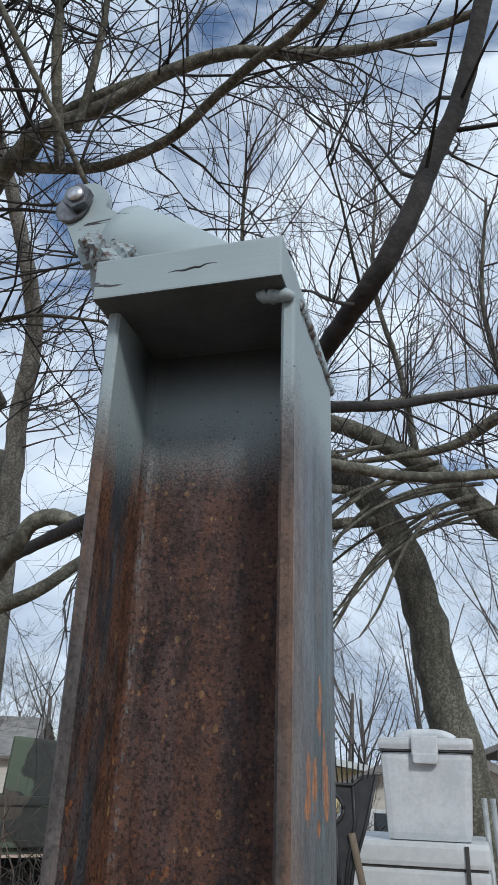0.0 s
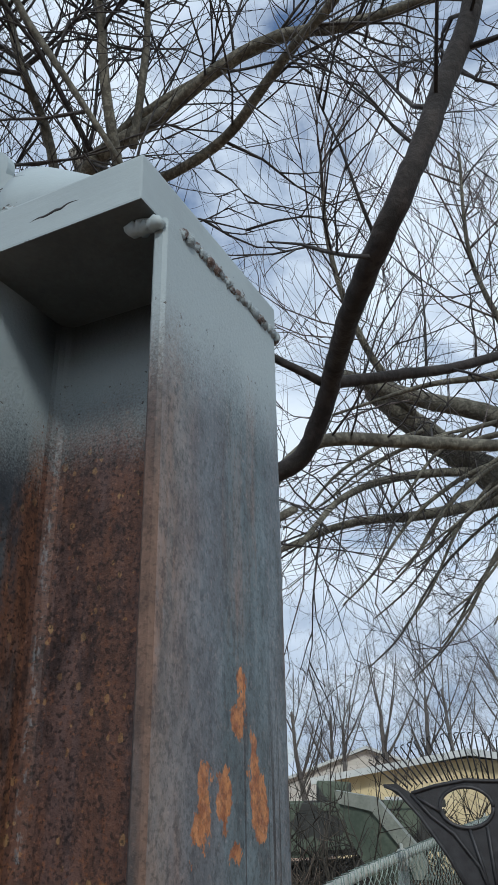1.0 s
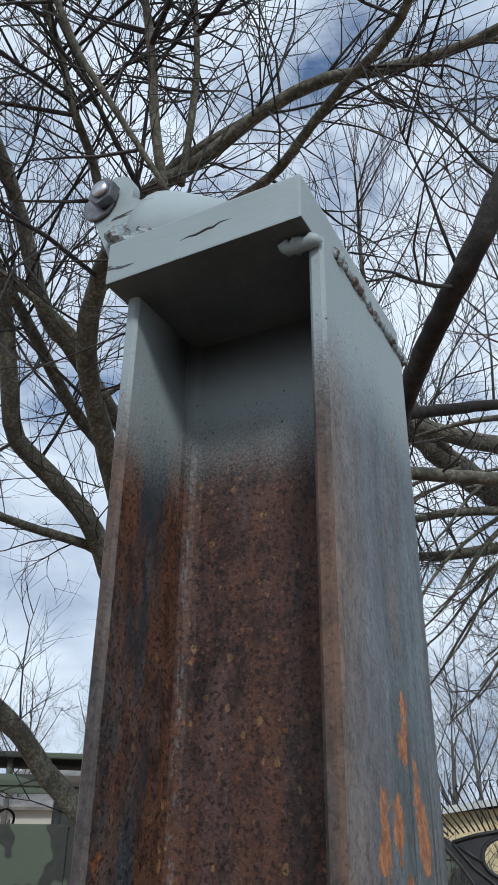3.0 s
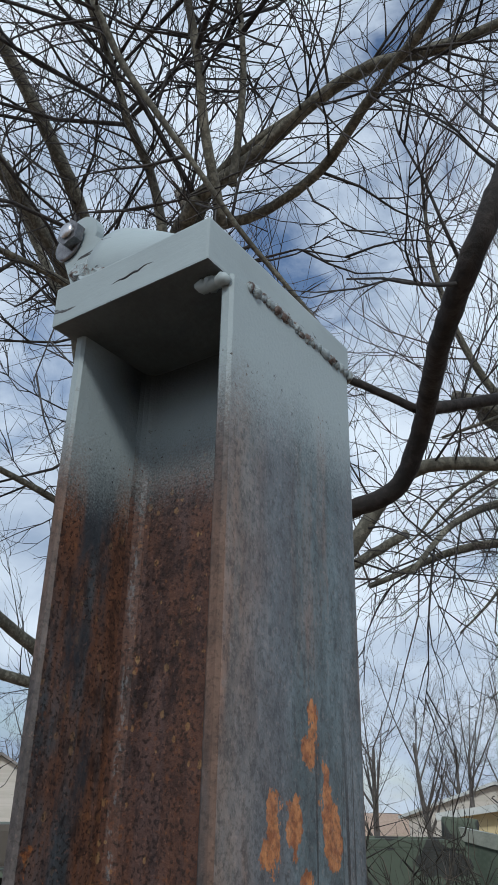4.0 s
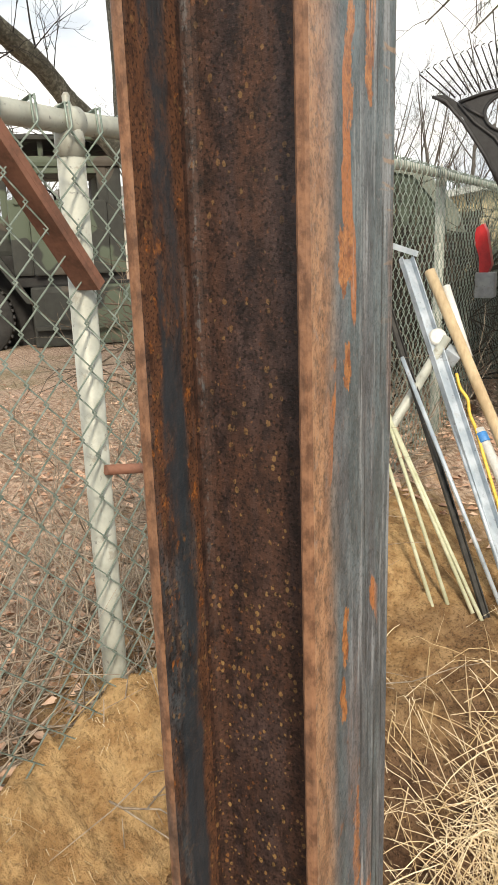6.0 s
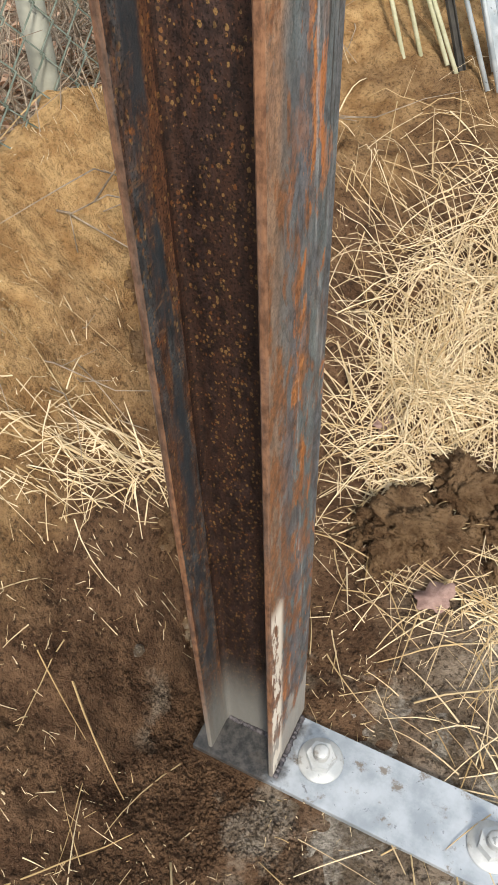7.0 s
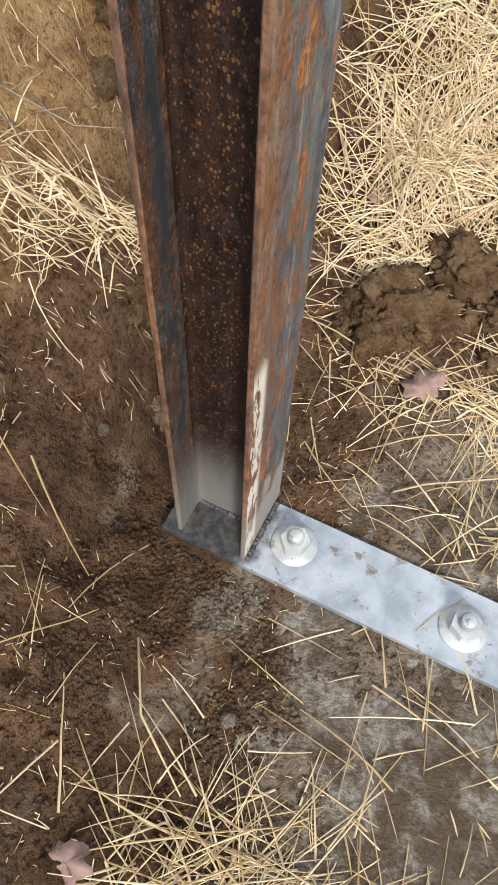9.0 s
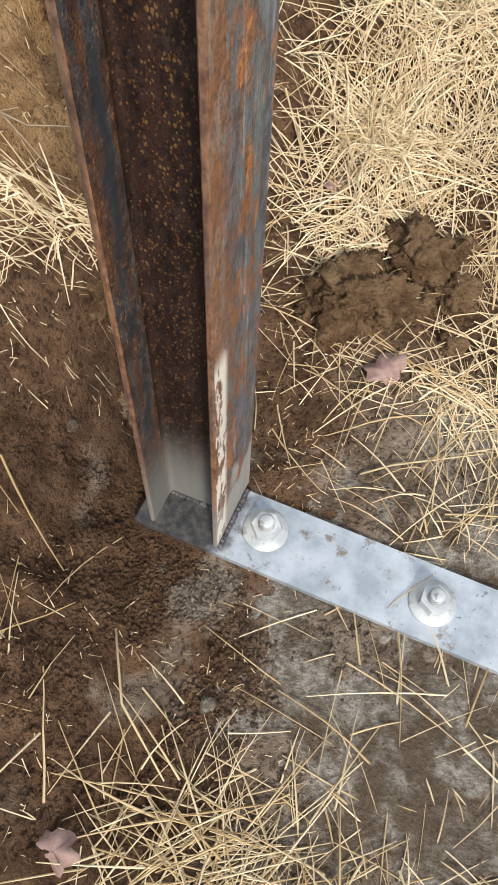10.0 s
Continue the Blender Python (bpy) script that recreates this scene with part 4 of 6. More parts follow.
# the leaning tree behind the cooler
tree_b = thing("tree", "leaning bare tree with furrowed grey bark and drooping twigs", "tree", at=(0.24, 4.65, 0.40))
off = -Vector((0.24, 4.65, 0.40))
wa, wt, wh = Wood(), Wood(), Wood()
limb(wa, at_a((0.26, 4.66, 0.30), (0.22, 4.62, 1.0), (0.17, 4.61, 1.60), (0.01, 4.60, 2.34), (-0.11, 4.49, 3.01), (-0.23, 4.39, 3.35), (-0.42, 4.28, 3.63), (-0.69, 4.14, 3.87), (-1.0, 4.0, 4.2)), 0.165, 0.07, 14, 0.1, 7)
LIMBS_B = [
    ([(0.9, 4.6, 1.9), (0.75, 4.4, 2.7), (0.61, 4.24, 3.10), (0.39, 4.19, 3.33), (0.14, 4.12, 3.57), (-0.05, 4.06, 3.71), (-0.34, 3.97, 3.88), (-0.64, 3.88, 3.99), (-1.1, 3.75, 4.2)], 0.095, 0.045),
    ([(-1.0, 3.2, 3.68), (-0.51, 3.14, 3.70), (-0.28, 3.17, 3.70), (-0.11, 3.19, 3.70), (0.40, 3.18, 3.72), (0.9, 3.2, 3.75)], 0.007, 0.032),
    ([(-0.59, 3.54, 3.52), (-0.15, 3.58, 3.56), (0.16, 3.57, 3.60), (0.41, 3.51, 3.72), (0.69, 3.42, 3.84), (1.2, 3.3, 4.2)], 0.010, 0.050),
    ([(-0.30, 4.33, 3.45), (-0.75, 4.1, 3.35), (-1.2, 3.9, 3.30), (-1.7, 3.7, 3.1)], 0.040, 0.015),
    ([(-0.69, 4.14, 3.87), (-0.95, 3.75, 4.4), (-1.05, 3.5, 5.0), (-1.0, 3.3, 5.6)], 0.03, 0.008),
    ([(0.39, 4.19, 3.33), (0.5, 4.05, 4.0), (0.42, 3.9, 4.7), (0.5, 3.75, 5.4)], 0.03, 0.008),
    ([(-0.05, 4.06, 3.71), (-0.12, 3.95, 4.3), (-0.25, 3.85, 4.9), (-0.2, 3.7, 5.6)], 0.026, 0.008),
]
for i, (pts, r0, r1) in enumerate(LIMBS_B):
    made = limb(wa, at_a(*pts), r0, r1, 10, 0.12, 80 + i)
    twigs(wt, made, 13, 0.6, 0.005, 2, 90 + i, -0.06 if i < 4 else 0.06)
    if i != 1:
        twigs(wh, made, 24, 1.25, 0.0062, 2, 190 + i, 0.26, 0.1)
rnd = random.Random(71)
for k in range(18):
    a = rnd.random()
    x0, y0, z0 = 0.5 - 1.3 * a, 4.15 - 0.4 * a + rnd.uniform(-0.4, 0.1), 3.35 + 0.5 * a + rnd.uniform(-0.15, 0.1)
    run, drop = rnd.uniform(0.5, 1.1), rnd.uniform(0.35, 1.0)
    dy = rnd.uniform(-0.5, 0.1)
    pts = [(x0, y0, z0), (x0 - run * 0.35, y0 + dy * 0.3, z0 - drop * 0.12), (x0 - run * 0.7, y0 + dy * 0.7, z0 - drop * 0.42), (x0 - run * 0.95, y0 + dy, z0 - drop * 0.8), (x0 - run * 1.15, y0 + dy * 1.1, z0 - drop)]
    made = limb(wa, at_a(*pts), rnd.uniform(0.010, 0.018), 0.004, 7, 0.1, 300 + k)
    twigs(wt, made, 7, 0.40, 0.0032, 1, 320 + k, -0.10, 0.25)
tips = limb(wa, at_a((-0.42, 4.28, 3.63), (-0.8, 3.8, 3.5), (-1.0, 3.3, 3.25), (-1.1, 2.9, 2.9)), 0.03, 0.012, 8, 0.1, 99)
twigs(wt, tips, 22, 0.8, 0.006, 2, 98, -0.12)
wa.made("trunk", bark_grey, tree_b)
wt.made("crown", bark_twig, tree_b, "drooping bare twigs")
wh.made("upper_crown", bark_shoot, tree_b, "fine upright reddish-grey shoots")

# the pale tree beyond the fence corner
tree_c = thing("tree", "slender bare tree with pale grey bark", "tree", at=(-3.15, 4.7, 0.35))
off = -Vector((-3.15, 4.7, 0.35))
wa, wt = Wood(), Wood()
pale = limb(wa, at_a((-3.15, 4.75, 0.2), (-3.16, 4.7, 1.6), (-3.103, 4.493, 3.257), (-3.038, 4.314, 3.899), (-2.945, 4.127, 4.412), (-2.796, 3.942, 4.874), (-2.752, 3.664, 5.283), (-2.789, 3.406, 5.704), (-2.85, 3.07, 6.26)), 0.10, 0.045, 12, 0.1, 401)
twigs(wt, pale, 34, 1.0, 0.008, 2, 402, 0.04, 0.42)
wa.made("trunk", bark_pale, tree_c)
wt.made("crown", bark_shoot, tree_c, "bare twigs")



# trees further off
def far_tree(x, y, dist_, tall, spread_, seed, trunk_r, lift=0.14, many=9):
    t = thing("tree", "bare deciduous tree standing far off", "tree", "trees in the distance", (x, y, 0.17))
    rnd = random.Random(seed)
    wa, wt = Wood(), Wood()
    top = Vector((rnd.uniform(-0.3, 0.3), rnd.uniform(-0.3, 0.3), tall * 0.62))
    made = limb(wa, [(0, 0, -0.1), (0.05, 0, tall * 0.15), tuple(top * 0.6), tuple(top)], trunk_r, trunk_r * 0.35, 8, 0.1, seed)
    for k in range(many):
        i = rnd.randint(int(len(made[0]) * 0.28), len(made[0]) - 1)
        a = rnd.uniform(0, 2 * math.pi)
        d = Vector((math.cos(a) * spread_, math.sin(a) * spread_, 1.0)).normalized()
        p, reach = made[0][i], tall * rnd.uniform(0.28, 0.5)
        q = [p, p + d * reach * 0.35, p + d * reach * 0.7 + Vector((0, 0, reach * 0.06)), p + d * reach + Vector((0, 0, reach * 0.18))]
        lm = limb(wa, q, made[1][i] * 0.5, 0.012, 6, 0.1, seed * 31 + k)
        twigs(wt, lm, 11, tall * 0.17, max(tall * 0.0007, dist_ * 0.00028), 2, seed * 57 + k, lift, 0.15)
    wa.made("trunk", bark_far, t)
    wt.made("crown", bark_far, t)


for i, (ang, dist, tall, r) in enumerate([(2, 17, 5.5, 0.085), (11.5, 20, 6.0, 0.085), (-3, 19, 8, 0.10), (6.5, 24, 6.5, 0.1), (16.5, 26, 6.0, 0.16), (19.5, 24, 5.2, 0.12), (22.5, 30, 6.5, 0.14), (26, 28, 6.0, 0.14), (29, 36, 7.5, 0.2), (34, 30, 6.5, 0.15),
                                          (38, 40, 8, 0.2), (44, 34, 6.5, 0.16), (50, 42, 7.5, 0.2), (57, 36, 6.5, 0.15), (-4, 24, 8, 0.16), (63, 40, 7, 0.14), (8, 32, 8, 0.18), (14, 40, 8.5, 0.2), (47, 60, 9, 0.2), (31, 60, 9, 0.2), (20.5, 55, 9, 0.2)]):
    far_tree(-dist * math.sin(radians(ang)), dist * math.cos(radians(ang)), dist, tall, 0.55 + 0.1 * (i % 3), 200 + i, r, many=8 + i % 3)


# ---- straw ----
class Straw:
    def __init__(self):
        self.v, self.f = [], []

    def blade(self, x, y, a, length, wide, rise, bend, rnd, z=None):
        """One dry stalk lying on the ground, with a bend along it."""
        n = 4
        base = len(self.v)
        da = rnd.gauss(0, bend)
        px, py = x, y
        side_up = rnd.uniform(-0.6, 0.6)
        z0 = height(x, y) if z is None else z
        x1, y1 = x + math.cos(a) * length, y + math.sin(a) * length
        z1 = height(x1, y1)
        for i in range(n + 1):
            t = i / n
            g = (z0 + (z1 - z0) * t)
            g = max(g, height(px, py)) + 0.0015 + rise * (math.sin(math.pi * t) * 0.8 + 0.2)
            ww = wide * (1 - 0.55 * t)
            nx, ny = -math.sin(a) * ww, math.cos(a) * ww
            self.v += [(px + nx, py + ny, g + side_up * ww), (px - nx, py - ny, g - side_up * ww), (px, py, g + wide * 0.9)]
            a += da / n
            px, py = px + math.cos(a) * length / n, py + math.sin(a) * length / n
        for i in range(n):
            b = base + i * 3
            self.f += [(b, b + 2, b + 5, b + 3), (b + 2, b + 1, b + 4, b + 5), (b + 1, b, b + 3, b + 4)]


def clear_of_post(x, y, a, length):
    for t in (0, 0.25, 0.5, 0.75, 1.0):
        px, py = x + math.cos(a) * length * t, y + math.sin(a) * length * t
        if -0.075 < px < 0.07 and -0.075 < py < 0.075:
            return False
    return True


straw, rnd = Straw(), random.Random(11)
#                centre x, y, spread x, y, stalks, main angle, length, rise
for cx, cy, sx, sy, count, ang, ln, rise in (
        (0.16, 0.86, 0.17, 0.19, 1150, 2.0, 0.13, 0.016), (0.03, 0.72, 0.07, 0.15, 900, 1.9, 0.11, 0.012), (0.05, 0.50, 0.035, 0.06, 110, 1.9, 0.09, 0.006), (0.36, 0.78, 0.12, 0.22, 330, 2.2, 0.15, 0.016),
        (0.28, 0.31, 0.11, 0.028, 190, 0.35, 0.095, 0.008), (0.46, 0.42, 0.08, 0.06, 110, 0.8, 0.14, 0.012), (-0.34, 0.115, 0.030, 0.030, 80, 0.95, 0.06, 0.006), (-0.29, 0.18, 0.026, 0.026, 90, 0.95, 0.055, 0.006), (-0.24, 0.25, 0.022, 0.026, 75, 0.95, 0.05, 0.005), (-0.40, 0.04, 0.035, 0.035, 60, 0.95, 0.06, 0.006), (0.19, -0.43, 0.075, 0.045, 170, 1.3, 0.11, 0.014), (0.31, -0.39, 0.12, 0.06, 150, 0.9, 0.10, 0.008), (0.42, -0.26, 0.13, 0.09, 60, 0.7, 0.10, 0.005),
        (0.50, -0.18, 0.10, 0.08, 30, 0.9, 0.13, 0.01), (0.36, 0.12, 0.035, 0.035, 45, 1.0, 0.12, 0.015), (0.1, 0.0, 0.40, 0.40, 110, 0.8, 0.10, 0.004), (0.15, 1.15, 0.28, 0.20, 350, 1.6, 0.16, 0.02)):
    for k in range(count):
        x, y, a, length = rnd.gauss(cx, sx), rnd.gauss(cy, sy), rnd.gauss(ang, 1.25 if cx > -0.15 else 0.6) + (math.pi if rnd.random() < 0.5 else 0), ln * rnd.uniform(0.35, 1.5)
        if clear_of_post(x, y, a, length):
            straw.blade(x, y, a, length, rnd.uniform(0.0006, 0.0017), abs(rnd.gauss(0, rise)), 0.10 if rnd.random() < 0.85 else 0.45, rnd)
for k in range(5200):
    x, y = rnd.uniform(-0.6, 0.75), rnd.uniform(-0.55, 1.1)
    if noise.noise(Vector((x, y, 0.0)) * 5.0) < -0.05:
        continue
    a, length = rnd.uniform(0, 6.3), 0.004 + 0.020 * rnd.random() ** 2
    if clear_of_post(x, y, a, length):
        straw.blade(x, y, a, length, rnd.uniform(0.0004, 0.0009), 0.0, 0.3, rnd)
me = bpy.data.meshes.new("straw")
me.from_pydata(straw.v, [], straw.f)
me.materials.append(straw_mat)
tagged(new("straw", me), "loose dry yellow straw scattered over the dug soil", "straw", kind="stuff")

# ---- crumbs and clods of soil ----
def clod_mesh(name, r, seed, rough=0.35):
    bm = bmesh.new()
    bmesh.ops.create_icosphere(bm, subdivisions=5 if r > 0.03 else 3 if r > 0.015 else 1, radius=r)
    for v in bm.verts:
        q = v.co * (1 / r)
        v.co *= 1 + rough * noise.noise(q * 1.3 + Vector((seed, 0, 0))) + rough * 0.5 * noise.noise(q * 3.1 + Vector((0, seed, 0))) + rough * 0.25 * noise.noise(q * 7 + Vector((0, 0, seed))) + rough * 0.14 * noise.noise(q * 15 + Vector((0, 4, seed))) - rough * 0.22 * abs(noise.noise(q * 4.3 + Vector((seed, 5, 0))))
        if r > 0.012:
            d = noise.voronoi(q * 1.7 + Vector((seed * 1.3, seed * 0.7, 2.0)))[0]
            v.co *= 0.80 + 0.24 * min(1.0, (d[1] - d[0]) * 5.0) + 0.10 * (d[0] - 0.4)
            d = noise.voronoi(q * 4.5 + Vector((1.0, seed, 5.0)))[0]
            v.co *= 0.95 + 0.06 * min(1.0, (d[1] - d[0]) * 4.0)
        v.co.z *= 0.85
    return bm


for x, y, r, seed in ((0.085, 0.395, 0.066, 3), (0.035, 0.385, 0.036, 12), (0.135, 0.415, 0.050, 15), (0.160, 0.515, 0.056, 5), (0.205, 0.545, 0.045, 9), (0.185, 0.455, 0.034, 25), (0.235, 0.48, 0.038, 27), (0.13, 0.56, 0.026, 28), (0.105, 0.47, 0.020, 29), (0.26, 0.40, 0.022, 33), (0.02, 0.345, 0.014, 35), (-0.17, 0.13, 0.055, 21), (-0.22, 0.17, 0.04, 31), (-0.34, 0.50, 0.045, 41), (-0.29, 0.58, 0.035, 43), (-0.40, 0.42, 0.04, 47), (-0.36, 0.33, 0.03, 49), (-0.25, 0.46, 0.03, 51), (-0.43, 0.56, 0.05, 53)):
    ob = part("clod", clod_mesh("clod", r, seed, 0.6), clay_mat, None, "", True)
    ob.location = (x, y, height(x, y) + r * 0.16)
    ob.rotation_euler = (0, 0, seed * 1.7)
    tagged(ob, "lump of damp brown clay lying in the hole", "clod", "clods of clay")

crumbs, rnd = Wood(), random.Random(5)
for k in range(30000):
    x, y = (rnd.gauss(0.03, 0.12), rnd.gauss(-0.20, 0.11)) if k % 3 == 1 else (rnd.gauss(-0.12, 0.2), rnd.gauss(0.0, 0.25)) if k % 3 else (rnd.uniform(-0.6, 0.6), rnd.uniform(-0.5, 1.0))
    if noise.noise(Vector((x, y, 4.0)) * 9.0) < -0.12:
        continue
    if -0.08 < y < 0.06 and x > -0.085:
        continue
    r = min(abs(rnd.gauss(0.0012, 0.0016)) + 0.0005, 0.0055)
    c, b = Vector((x, y, height(x, y) + r * 0.3)), len(crumbs.v)
    for d in ((1, 0, 0), (-1, 0, 0), (0, 1, 0), (0, -1, 0), (0, 0, 1), (0, 0, -1)):
        crumbs.v.append(c + Vector(d) * r * rnd.uniform(0.6, 1.3))
    crumbs.f += [(b + i, b + j, b + k2) for i, j, k2 in ((0, 2, 4), (2, 1, 4), (1, 3, 4), (3, 0, 4), (2, 0, 5), (1, 2, 5), (3, 1, 5), (0, 3, 5))]
tagged(crumbs.made("soil_crumbs", soil_mat), "crumbs of dark soil strewn round the post foot", "soil", kind="stuff")

# ---- chain-link fence ----
fence = thing("fence", "galvanised chain-link fence with round posts and top rail", "fence")
FX, FZ = -0.635, 1.572


def fence_x(y):
    return FX - 0.052 * (y - 0.55)


def fence_z(y):
    return FZ + ramp(y, (0.6, 0.0), (2.3, 0.060), (5.0, 0.075))


bm = bmesh.new()
tube(bm, [(fence_x(y), y, fence_z(y)) for y in (-3.0, -1.0, 0.55, 1.2, 1.8, 2.4, 4.0, 7.0)], 0.0175, 16)
part("top_rail", bm, galv_pale, fence)
for y in (-1.9, 0.56, 3.0, 5.4):
    bm = bmesh.new()
    tube(bm, [(fence_x(y), y, 0.1), (fence_x(y), y, fence_z(y) - 0.012)], 0.0215, 18)
    p = part("fence_post", bm, galv_pale, fence)
    bm = bmesh.new()
    lathe(bm, [(0.0225, -0.05), (0.0230, -0.022), (0.019, 0.004), (0.010, 0.020), (0.0055, 0.030), (0.0065, 0.037), (0.003, 0.042)], 16, pose(fence_x(y), y, fence_z(y)))
    part("post_cap", bm, galv_pale, p)
    bm = bmesh.new()
    lathe(bm, [(0.0225, -0.016), (0.0245, -0.016), (0.0245, 0.016), (0.0225, 0.016)], 16, Matrix.Translation((fence_x(y), y, fence_z(y))) @ pose(0, 0, 0, 90))
    part("rail_loop", bm, galv_pale, p)
wire = Wood()
S, ROWS_UP = 0.0365, 31
for k in range(0, 190):
    y0 = -1.2 + k * S
    pts = []
    for j in range(ROWS_UP + 1):
        y = y0 + (S / 2 if (j + k) % 2 else -S / 2) * 1.03
        pts.append(Vector((fence_x(y) + 0.025 + (0.0035 if (j + k) % 2 else -0.0035), y, fence_z(y) - 0.012 - j * S * 0.98)))
    top = pts[0]
    pts = [top + Vector((-0.030, 0.010, 0.030)), top + Vector((-0.006, 0.004, 0.036))] + pts
    wire.bar(pts, [0.0019] * len(pts), 5)
wire.made("wire_mesh", wire_mat, fence, "diamond mesh of green-tinged wire")
rust_bar = plain("rust-red angle iron", (0.10, 0.045, 0.030), (0.20, 0.090, 0.060), 14, 0.8)
ob = thing("angle_bar", "rust-red angle iron leaning against the fence mesh", "angle iron")
bm = bmesh.new()
box(bm, (-0.004, -0.0225, -0.17), (0.004, 0.0225, 0.17), 0.001)
part("plate", bm, rust_bar, ob)
bm = bmesh.new()
box(bm, (0.004, -0.0225, -0.17), (0.016, -0.0165, 0.17), 0.001)
part("lip", bm, rust_bar, ob)
ob.matrix_world = Matrix.Translation((-0.604, 0.432, 1.458)) @ Vector((0.0, -0.38, 0.46)).to_track_quat("Z", "X").to_matrix().to_4x4()
bm = bmesh.new()
tube(bm, [(-0.61, 0.55, 1.03), (-0.54, 0.72, 1.00)], 0.009, 8)
part("fence_rod", bm, rust_bar)
tagged(bpy.data.objects["fence_rod"], "rusty rod tied along the fence", "rod")


# ---- cooler on a freezer, behind the fence ----
white_plastic = plain("scuffed white plastic", (0.40, 0.42, 0.44), (0.52, 0.54, 0.56), 7, 0.45, 0, 0.1)
white_enamel = plain("weathered white enamel", (0.42, 0.44, 0.45), (0.52, 0.54, 0.55), 4, 0.4, 0, 0.08)
dark_gap = plain("dark rubber", (0.02, 0.02, 0.02), (0.045, 0.043, 0.04), 40, 0.7)
freezer = thing("freezer", "white enamelled chest freezer standing outdoors behind the fence", "freezer", at=(-0.13, 3.50, 0.395))
bm = bmesh.new()
box(bm, (-0.37, -0.30, 0.02), (0.30, 0.30, 1.20), 0.018)
part("cabinet", bm, white_enamel, freezer)
bm = bmesh.new()
box(bm, (-0.375, -0.305, 1.206), (0.305, 0.305, 1.298), 0.02)
part("lid", bm, white_enamel, freezer)
bm = bmesh.new()
box(bm, (-0.366, -0.296, 1.198), (0.29, 0.29, 1.215))
part("seal", bm, dark_gap, freezer)
bm = bmesh.new()
box(bm, (0.205, -0.312, 0.05), (0.222, -0.300, 1.29), 0.003)
part("edge_strip", bm, dark_gap, freezer)

cooler = thing("cooler", "white plastic picnic cooler with a latched lid, on the freezer", "cooler", at=(-0.062, 3.38, 1.692))
cooler.scale = (0.9, 0.9, 0.9)
bm = bmesh.new()
box(bm, (-0.215, -0.160, 0.0), (0.215, 0.160, 0.385), 0.035)
for v in bm.verts:
    v.co.x *= 0.88 + 0.12 * min(1.0, v.co.z / 0.36)
part("body", bm, white_plastic, cooler)
bm = bmesh.new()
box(bm, (-0.226, -0.170, 0.390), (0.226, 0.170, 0.448), 0.026)
part("lid", bm, white_plastic, cooler)
bm = bmesh.new()
tube(bm, spline([(-0.135, -0.06, 0.438), (-0.10, -0.06, 0.456), (-0.05, -0.06, 0.466), (0.05, -0.06, 0.466), (0.10, -0.06, 0.456), (0.135, -0.06, 0.438)], 4), 0.026, 12)
part("handle", bm, white_plastic, cooler)
bm = bmesh.new()
box(bm, (-0.062, -0.190, 0.335), (0.062, -0.172, 0.455), 0.008)
box(bm, (-0.055, -0.198, 0.330), (0.055, -0.186, 0.375), 0.006)
part("latch", bm, white_plastic, cooler)
bm = bmesh.new()
box(bm, (-0.224, -0.168, 0.384), (0.224, 0.168, 0.391))
part("seam", bm, dark_gap, cooler)

grey_pipe = galvanised("dull grey pipe", (0.25, 0.27, 0.28), (0.36, 0.38, 0.39), 0.4, 0.2)
for x in (0.225, 0.262):
    bm = bmesh.new()
    tube(bm, [(x, 3.42, 0.35), (x - 0.03, 3.46, 1.1), (x - 0.055, 3.5, 1.86)], 0.012, 10)
    tagged(part("pipe", bm, grey_pipe), "grey metal pipe standing beside the freezer", "pipe", "pipes by the freezer")

# ---- leaf rake hung on the fence, tines up ----
black_plastic = plain("faded black plastic", (0.008, 0.008, 0.010), (0.022, 0.023, 0.026), 30, 0.55, 0, 0.15)
wood_handle = plain("pale worn wood", (0.33, 0.24, 0.14), (0.50, 0.39, 0.25), 12, 0.75, 0, 0.2, 0.002, (1, 1, 0.15))
rake = thing("leaf_rake", "large black plastic leaf rake, tines up, on the fence", "rake")
RM = Matrix.Translation((-0.46, 2.72, 1.74)) @ pose(0, 0, 0, 90, 0, 12.5) @ Matrix.Translation((0.01, -0.02, 0)) @ Matrix.Diagonal((0.93, 0.88, 1, 1))


def rake_head():
    """A solid fan with one oval opening."""
    bm = bmesh.new()
    outer = [(-290, 196), (-238, 198), (-183, 161), (-92, 191), (20, 213), (151, 206), (187, 241), (258, 251), (214, 60), (154, -123), (136, -260), (28, -262), (-9, -200), (-84, -45), (-164, 101)]
    hole = [(17 + 94 * math.cos(2 * math.pi * k / 20), 109 + 71 * math.sin(2 * math.pi * k / 20)) for k in range(20)]
    edges = []
    for loop in (outer, hole):
        v = [bm.verts.new((x * 0.001, y * 0.001, -0.004)) for x, y in loop]
        edges += [bm.edges.new((v[k], v[(k + 1) % len(v)])) for k in range(len(v))]
    bmesh.ops.triangle_fill(bm, use_beauty=True, edges=edges)
    r = bmesh.ops.extrude_face_region(bm, geom=bm.faces[:])
    bmesh.ops.translate(bm, verts=[g for g in r["geom"] if isinstance(g, bmesh.types.BMVert)], vec=(0, 0, 0.008))
    bmesh.ops.recalc_face_normals(bm, faces=bm.faces)
    bmesh.ops.transform(bm, matrix=RM, verts=bm.verts)
    part("head", bm, black_plastic, rake)


